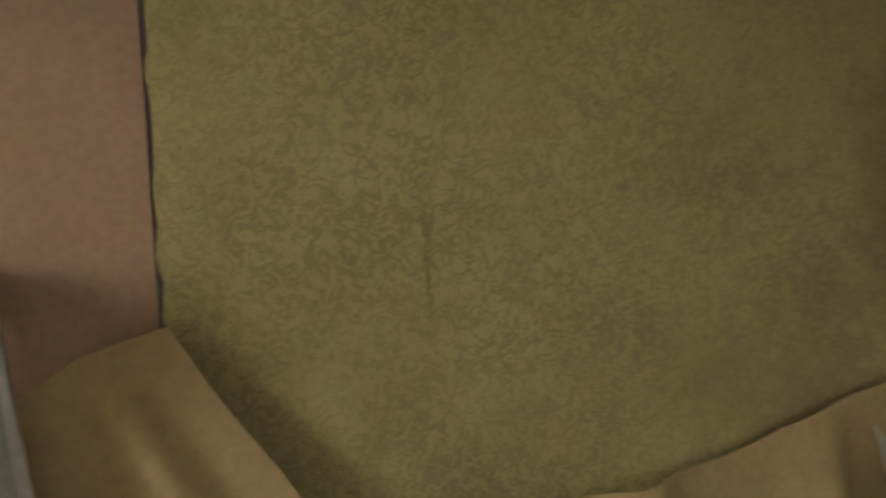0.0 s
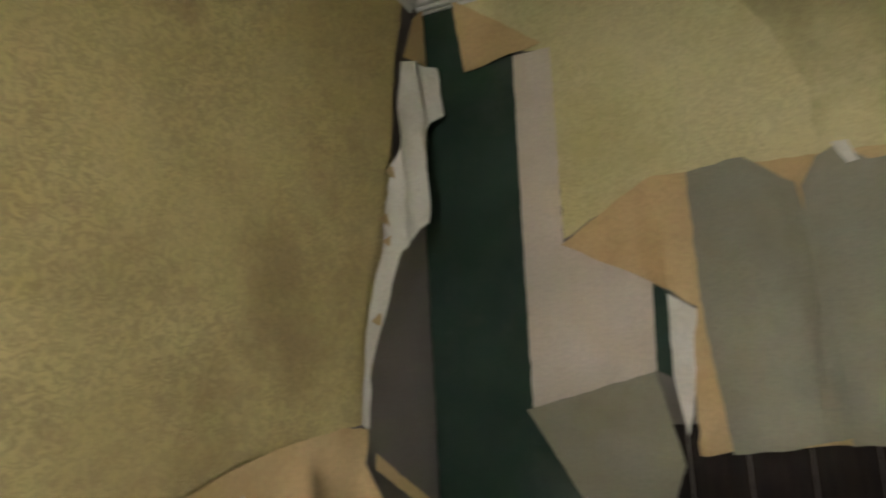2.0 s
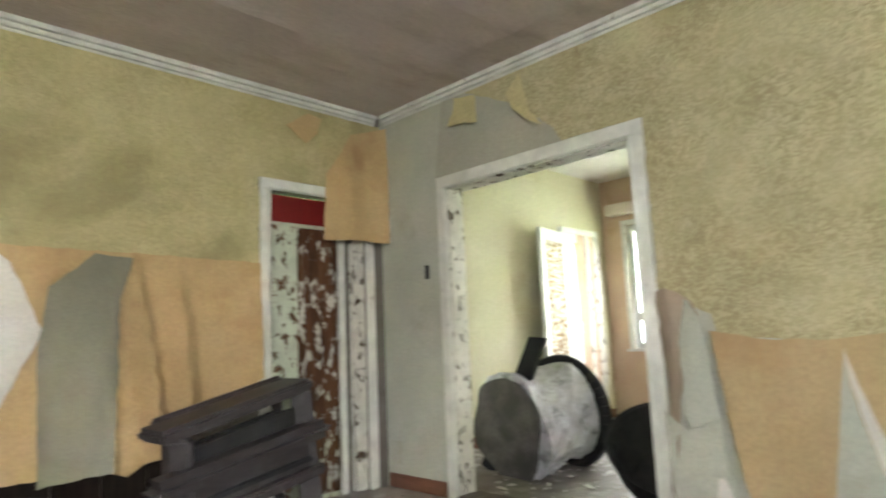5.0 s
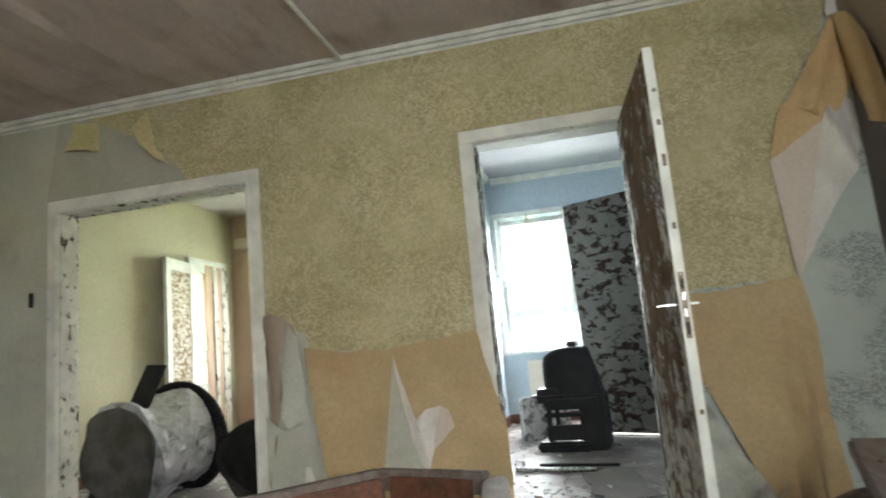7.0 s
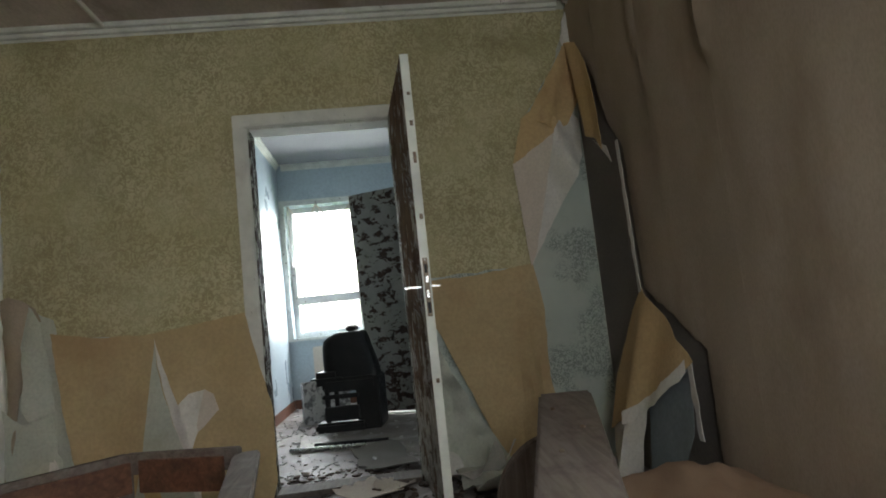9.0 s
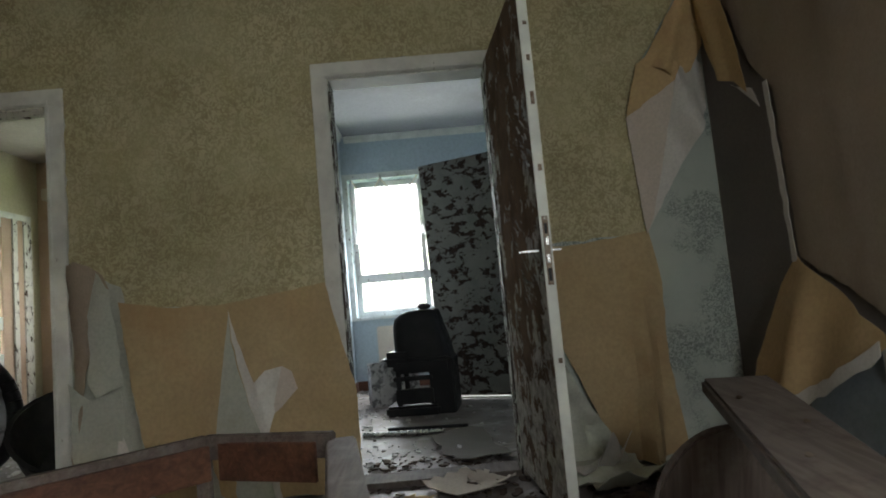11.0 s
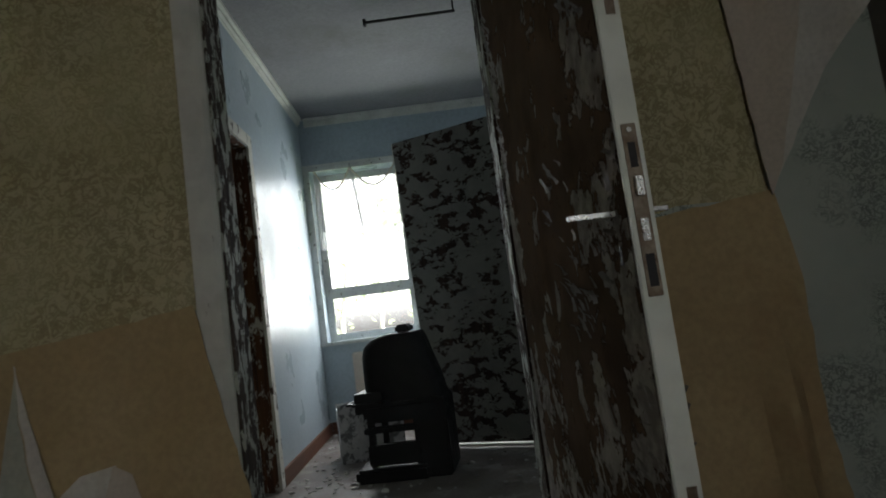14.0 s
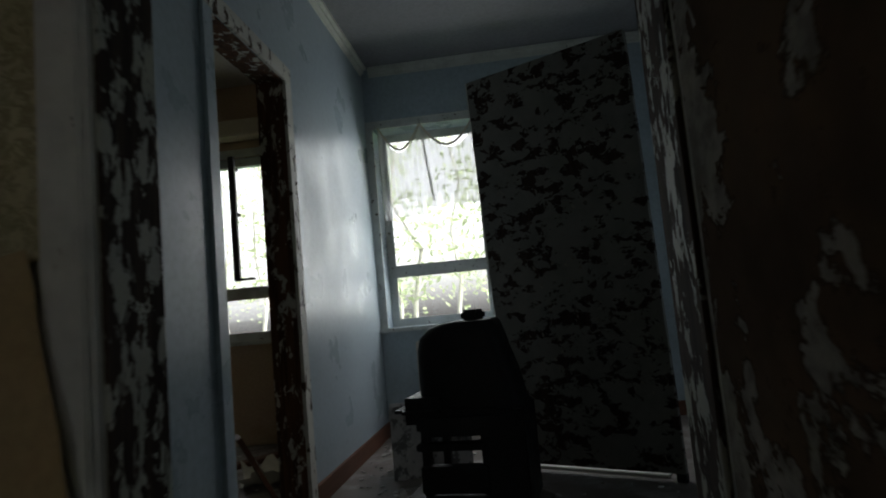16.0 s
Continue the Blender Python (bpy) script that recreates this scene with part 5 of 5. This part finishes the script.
d2 = thing("door_leaf", "loose door leaf blotched white and brown, standing in the room", "door", Matrix.Translation((7.13, -0.96, -0.02)) @ pose(0, 0, 0, 0, 0, 240.5) @ pose(0, 0, 0, 3.2))
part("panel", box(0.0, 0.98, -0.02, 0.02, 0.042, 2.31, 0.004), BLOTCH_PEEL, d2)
part("edge_strip", box(-0.004, 0.0, -0.02, 0.02, 0.042, 2.31), WHITE_FLAKED, d2)
# Added feet lift the leaf, leaving a gap for the bright line below.
for x in (0.0, 0.93):
    part("foot", box(x, x + 0.05, -0.018, 0.018, 0.0, 0.042), BLACK, d2)
flakes("paint_flakes", d2, 0.03, 0.95, 0.05, 2.25, -0.02, -1, 300, 14, PALE_FLAKE, (0.006, 0.024), label="curling chips of pale paint")
# Added white strip that stands in for light showing under the leaf.
lath = tagged(part("lath", beam((7.15, -1.06, -0.012), (6.76, -1.75, -0.012), 0.06, 0.016, 0.003), WHITE_TRIM), "white lath added in place of the light under the door leaf", "lath")
pipe = tagged(part("pipe", bar((5.55, -0.33, 0.0), (5.45, -0.93, 0.0), 0.018), STEEL, None, "", True), "thin metal pipe lying on the floor", "pipe")
pipe2 = tagged(part("pipe", bar((5.72, -0.5, -0.004), (5.6, -1.1, -0.004), 0.012), BLACK, None, "", True), "thin dark rod lying on the floor", "pipe")
hook = thing("ceiling_rod", "thin black rod hanging under the ceiling", "rod")
part("bar", bar((6.43, -0.83, 2.985), (6.41, -1.45, 2.985), 0.01), BLACK, hook)
part("hook", bar((6.43, -0.83, 2.96), (6.43, -0.83, 3.01), 0.012), BLACK, hook)
part("hanger", bar((6.41, -1.44, 2.985), (6.41, -1.44, H2), 0.006), BLACK, hook)
rad = thing("radiator", "flat cream painted panel radiator below the window", "radiator", pose(8.36, -1.1, 0.0))
part("panel", box(-0.02, 0.02, 0.0, 0.88, 0.2, 0.72, 0.012), CREAM, rad)
for z in (0.24, 0.66):
    part("header_ridge", box(-0.028, -0.021, 0.03, 0.85, z, z + 0.03, 0.003), CREAM, rad)
part("bracket", box(0.021, 0.079, 0.1, 0.14, 0.3, 0.6), CREAM, rad)
part("bracket", box(0.021, 0.079, 0.7, 0.74, 0.3, 0.6), CREAM, rad)
part("pipe", bar((0.0, 0.84, -0.02), (0.0, 0.84, 0.21), 0.013), CREAM, rad)

# sheer curtain: a knotted middle, two swags and a thin drop
cur = thing("sheer_curtain", "torn sheer white curtain knotted in the middle", "curtain")


def swag(y0, y1, top, bottom, seed):
    bm = bmesh.new()
    n, m = 26, 10
    g = []
    for i in range(n + 1):
        f = i / n
        sag = 0.22 * math.sin(math.pi * f)
        row = []
        for j in range(m + 1):
            k = j / m
            z = top - sag * (1 - k) - (top - bottom + 0.05 * noise.noise((f * 4, seed, 0))) * k
            row.append(bm.verts.new((8.37 + 0.02 * math.sin(i * 1.1 + seed) * (0.3 + k), y0 + (y1 - y0) * f, z)))
        g.append(row)
    for i in range(n):
        for j in range(m):
            bm.faces.new((g[i][j], g[i + 1][j], g[i + 1][j + 1], g[i][j + 1]))
    return bm


part("drop", swag(-0.04, -0.4, 2.5, 1.74, 1.0), SHEER, cur, "", True)
part("drop", swag(-0.4, -0.9, 2.5, 1.8, 4.0), SHEER, cur, "", True)
part("fold", beam((8.37, -0.4, 2.55), (8.37, -0.47, 1.85), 0.04, 0.02, 0.006), SHEER, cur)
for a, b in ((-0.05, -0.4), (-0.4, -0.85)):
    bm = bmesh.new()
    pts = [Vector((8.355, a + (b - a) * k / 8, 2.5 - 0.2 * math.sin(math.pi * k / 8))) for k in range(9)]
    for p, q in zip(pts, pts[1:]):
        cyl(bm, p, q, 0.009, n=8)
    part("hem", bm, CREAM, cur, "", True)
part("string", bar((8.36, 0.0, 2.56), (8.36, -1.4, 2.56), 0.003, n=6), WHITE_TRIM, cur)

# ---- yellow room ----
drum = thing("metal_drum", "crushed metal drum with a sooty face lying on its side", "drum", pose(5.25, 2.6, 0.385, 0, 84, -8))
bm = bmesh.new()
bmesh.ops.create_cone(bm, cap_ends=True, segments=40, radius1=0.4, radius2=0.41, depth=0.6)
bmesh.ops.subdivide_edges(bm, edges=[e for e in bm.edges if abs(e.verts[0].co.z - e.verts[1].co.z) > 0.1], cuts=9)
for v in bm.verts:
    n = noise.noise((v.co.x * 3, v.co.y * 3, v.co.z * 3)) + 0.5 * noise.noise((v.co.x * 9, v.co.y * 9, v.co.z * 9))
    dent = 0.14 * math.exp(-((v.co.z + 0.02) / 0.16) ** 2) * max(0.0, -v.co.x / 0.4) if v.co.x < 0 else 0.0
    k = 1 + 0.2 * n - dent + 0.05 * noise.noise((v.co.x * 17, v.co.y * 17, v.co.z * 17))
    v.co.x, v.co.y = v.co.x * k, v.co.y * k
part("shell", bm, RUST_TIN, drum, "crumpled silvery tin shell")
bm = bmesh.new()
bmesh.ops.create_cone(bm, cap_ends=True, segments=40, radius1=0.4, radius2=0.36, depth=0.05)
for v in bm.verts:
    k = 1 + 0.22 * noise.noise((v.co.x * 3.5, v.co.y * 3.5, 4.0))
    v.co.x, v.co.y, v.co.z = v.co.x * k, v.co.y * k, v.co.z + 0.05 * noise.noise((v.co.x * 4, v.co.y * 4, 1.0))
bmesh.ops.translate(bm, verts=bm.verts, vec=(0, 0, -0.34))
part("end_plate", bm, SOOT, drum, "sooty end plate", True)
bm = bmesh.new()
for k in range(40):
    a, b = 6.2832 * k / 40, 6.2832 * (k + 1) / 40
    cyl(bm, (0.42 * math.cos(a), 0.42 * math.sin(a), 0.32), (0.42 * math.cos(b), 0.42 * math.sin(b), 0.32), 0.055, n=10)
part("rim", bm, RUBBER, drum, "black rubber rim", True)
wedge = thing("broken_board", "dark broken board sticking up behind the drum", "board")
bm = beam((5.05, 2.98, -0.02), (5.12, 2.46, 1.07), 0.05, 0.17, 0.006)
for v in bm.verts:
    if v.co.z > 0.8:
        v.co.z -= 0.5 * max(0.0, v.co.y - 2.42)
part("board", bm, BLACK, wedge)
tub = thing("rubber_tub", "black rubber tub tipped on its side", "tub", pose(5.0, 1.35, 0.2, 18, -28, 0))
bm = bmesh.new()
prof = [(0.0, -0.16), (0.26, -0.16), (0.36, -0.04), (0.42, 0.14), (0.44, 0.16), (0.41, 0.16), (0.34, -0.02), (0.25, -0.13), (0.0, -0.13)]
rings = []
for k in range(32):
    a = 6.2832 * k / 32
    rings.append([bm.verts.new((r * math.cos(a), r * math.sin(a), z)) for r, z in prof])
for k in range(32):
    p, q = rings[k], rings[(k + 1) % 32]
    for i in range(len(prof) - 1):
        bm.faces.new((p[i], q[i], q[i + 1], p[i + 1]))
bmesh.ops.remove_doubles(bm, verts=bm.verts, dist=1e-4)
part("bowl", bm, RUBBER, tub, "", True)
part("handle", bar((0.4, -0.1, 0.1), (0.4, 0.1, 0.1), 0.015), RUBBER, tub)
part("skid", box(-0.2, 0.2, -0.3, -0.26, -0.3, -0.1, 0.01), RUBBER, tub)
yd = thing("door_3", "door frame with flaking white paint and a narrow bright pane", "door frame", None, "", "structure")
part("frame_post", box(7.36, 7.44, 3.69, 3.749, -0.02, 2.29, 0.004), WHITE_TRIM, yd)
part("frame_post", box(8.06, 8.2, 3.69, 3.749, -0.02, 2.29, 0.004), WHITE_FLAKED, yd)
part("frame_head", box(7.36, 8.2, 3.69, 3.749, 2.291, 2.36, 0.004), WHITE_TRIM, yd)
part("side_panel", box(7.7, 8.059, 3.7, 3.745, -0.02, 2.29, 0.004), ROOM3_PINK, yd)
part("side_stile", box(7.86, 7.94, 3.68, 3.699, -0.02, 2.29, 0.004), WHITE_FLAKED, yd)
part("pane", box(7.46, 7.69, 3.73, 3.735, 1.2, 2.18), GLASS, yd, "narrow bright pane")
part("pane", box(7.46, 7.69, 3.73, 3.735, 0.8, 1.06), GLASS, yd, "narrow bright pane")
for r, v in ((-0.02, 0.8), (1.06, 1.2), (2.18, 2.29)):
    part("rail", box(7.441, 7.699, 3.7, 3.745, r, v, 0.003), WHITE_TRIM, yd)
yl = thing("door_4", "open door leaf with brown paint flaking off a white frame", "door", pose(7.4, 3.67, -0.02, 0, 0, 191), "", "structure")
part("panel", box(0.12, 0.62, -0.012, 0.012, 0.15, 2.15, 0.003), PANEL_PEEL, yl, "brown panel with flaking paint")
for x0, x1 in ((0.0, 0.119), (0.621, 0.74)):
    part("stile", box(x0, x1, -0.022, 0.022, 0.01, 2.28, 0.004), WHITE_TRIM, yl)
for z0, z1 in ((0.01, 0.149), (2.151, 2.28)):
    part("rail", box(0.12, 0.62, -0.021, 0.021, z0, z1, 0.004), WHITE_TRIM, yl)
part("hinge", bar((0.0, 0.024, 0.3), (0.0, 0.024, 0.4), 0.008, n=8), STEEL, yl)
part("hinge", bar((0.0, 0.024, 1.9), (0.0, 0.024, 2.0), 0.008, n=8), STEEL, yl)
vent = tagged(part("roller_box", box(8.24, 8.42, 0.8, 3.6, 2.56, 2.7, 0.01), CREAM), "cream curtain box over the window", "curtain box")
brd = tagged(part("floor_board", beam((7.4, 2.0, 0.0), (8.1, 3.2, 0.0), 0.12, 0.035, 0.004), FRAMEWOOD), "loose floorboard by the wall", "board")
brd2 = tagged(part("floor_board", beam((7.9, 0.75, 0.0), (6.9, 1.5, 0.0), 0.1, 0.035, 0.004), SKIRT), "red-brown loose board on the floor", "board")

# ---- trees outside ----
def tree(x, y, h, seed, spread=1.6, leaves=700):
    rnd = random.Random(seed)
    t = thing("tree", "slender young birch tree, its green leaves paled for outdoor glare", "tree", pose(x, y, -0.5), "trees outside")
    bm = bmesh.new()
    tops = []
    p = Vector((0, 0, 0))
    for k in range(6):
        q = Vector((rnd.uniform(-0.12, 0.12) * (k + 1) * 0.6, rnd.uniform(-0.12, 0.12) * (k + 1) * 0.6, h * (k + 1) / 6))
        cyl(bm, p, q, 0.06 * (1 - k / 7), 0.06 * (1 - (k + 1) / 7), 8)
        p = q
        if k > 0:
            for _ in range(4):
                a = rnd.uniform(0, 6.28)
                e = q + Vector((math.cos(a), math.sin(a), rnd.uniform(0.1, 0.7))) * spread * rnd.uniform(0.4, 1.0) * (1 - 0.1 * k)
                cyl(bm, q, e, 0.009, 0.003, 6)
                tops += [q.lerp(e, f) for f in (0.5, 0.75, 1.0)]
    part("trunk", bm, BARK, t)
    me = bpy.data.meshes.new("crown")
    vs, fs = [], []
    for _ in range(leaves):
        c = rnd.choice(tops) + Vector((rnd.gauss(0, 0.28), rnd.gauss(0, 0.28), rnd.gauss(0, 0.25)))
        a = Vector((rnd.gauss(0, 1), rnd.gauss(0, 1), rnd.gauss(0, 1))).normalized() * rnd.uniform(0.035, 0.075)
        b = a.orthogonal().normalized() * a.length * 0.6
        i = len(vs)
        vs += [c - a, c + b, c + a, c - b]
        fs.append((i, i + 1, i + 2, i + 3))
    me.from_pydata(vs, [], fs)
    me.materials.append(LEAF)
    crown = new("crown", me)
    crown.parent = t
    return t


for k, (x, y, h) in enumerate(((12.5, -1.2, 4.5), (13.5, 0.6, 5.0), (15.5, -2.6, 6.0), (14.0, 2.8, 5.0), (12.0, 1.6, 3.6), (17.0, 0.2, 6.5), (18.5, -4.5, 7.0), (16.5, 4.5, 6.0), (20.5, 2.2, 7.0), (21.0, -1.8, 7.5), (14.5, 5.6, 5.0), (19.0, 6.5, 7.0))):
    tree(x, y, h, 20 + k)
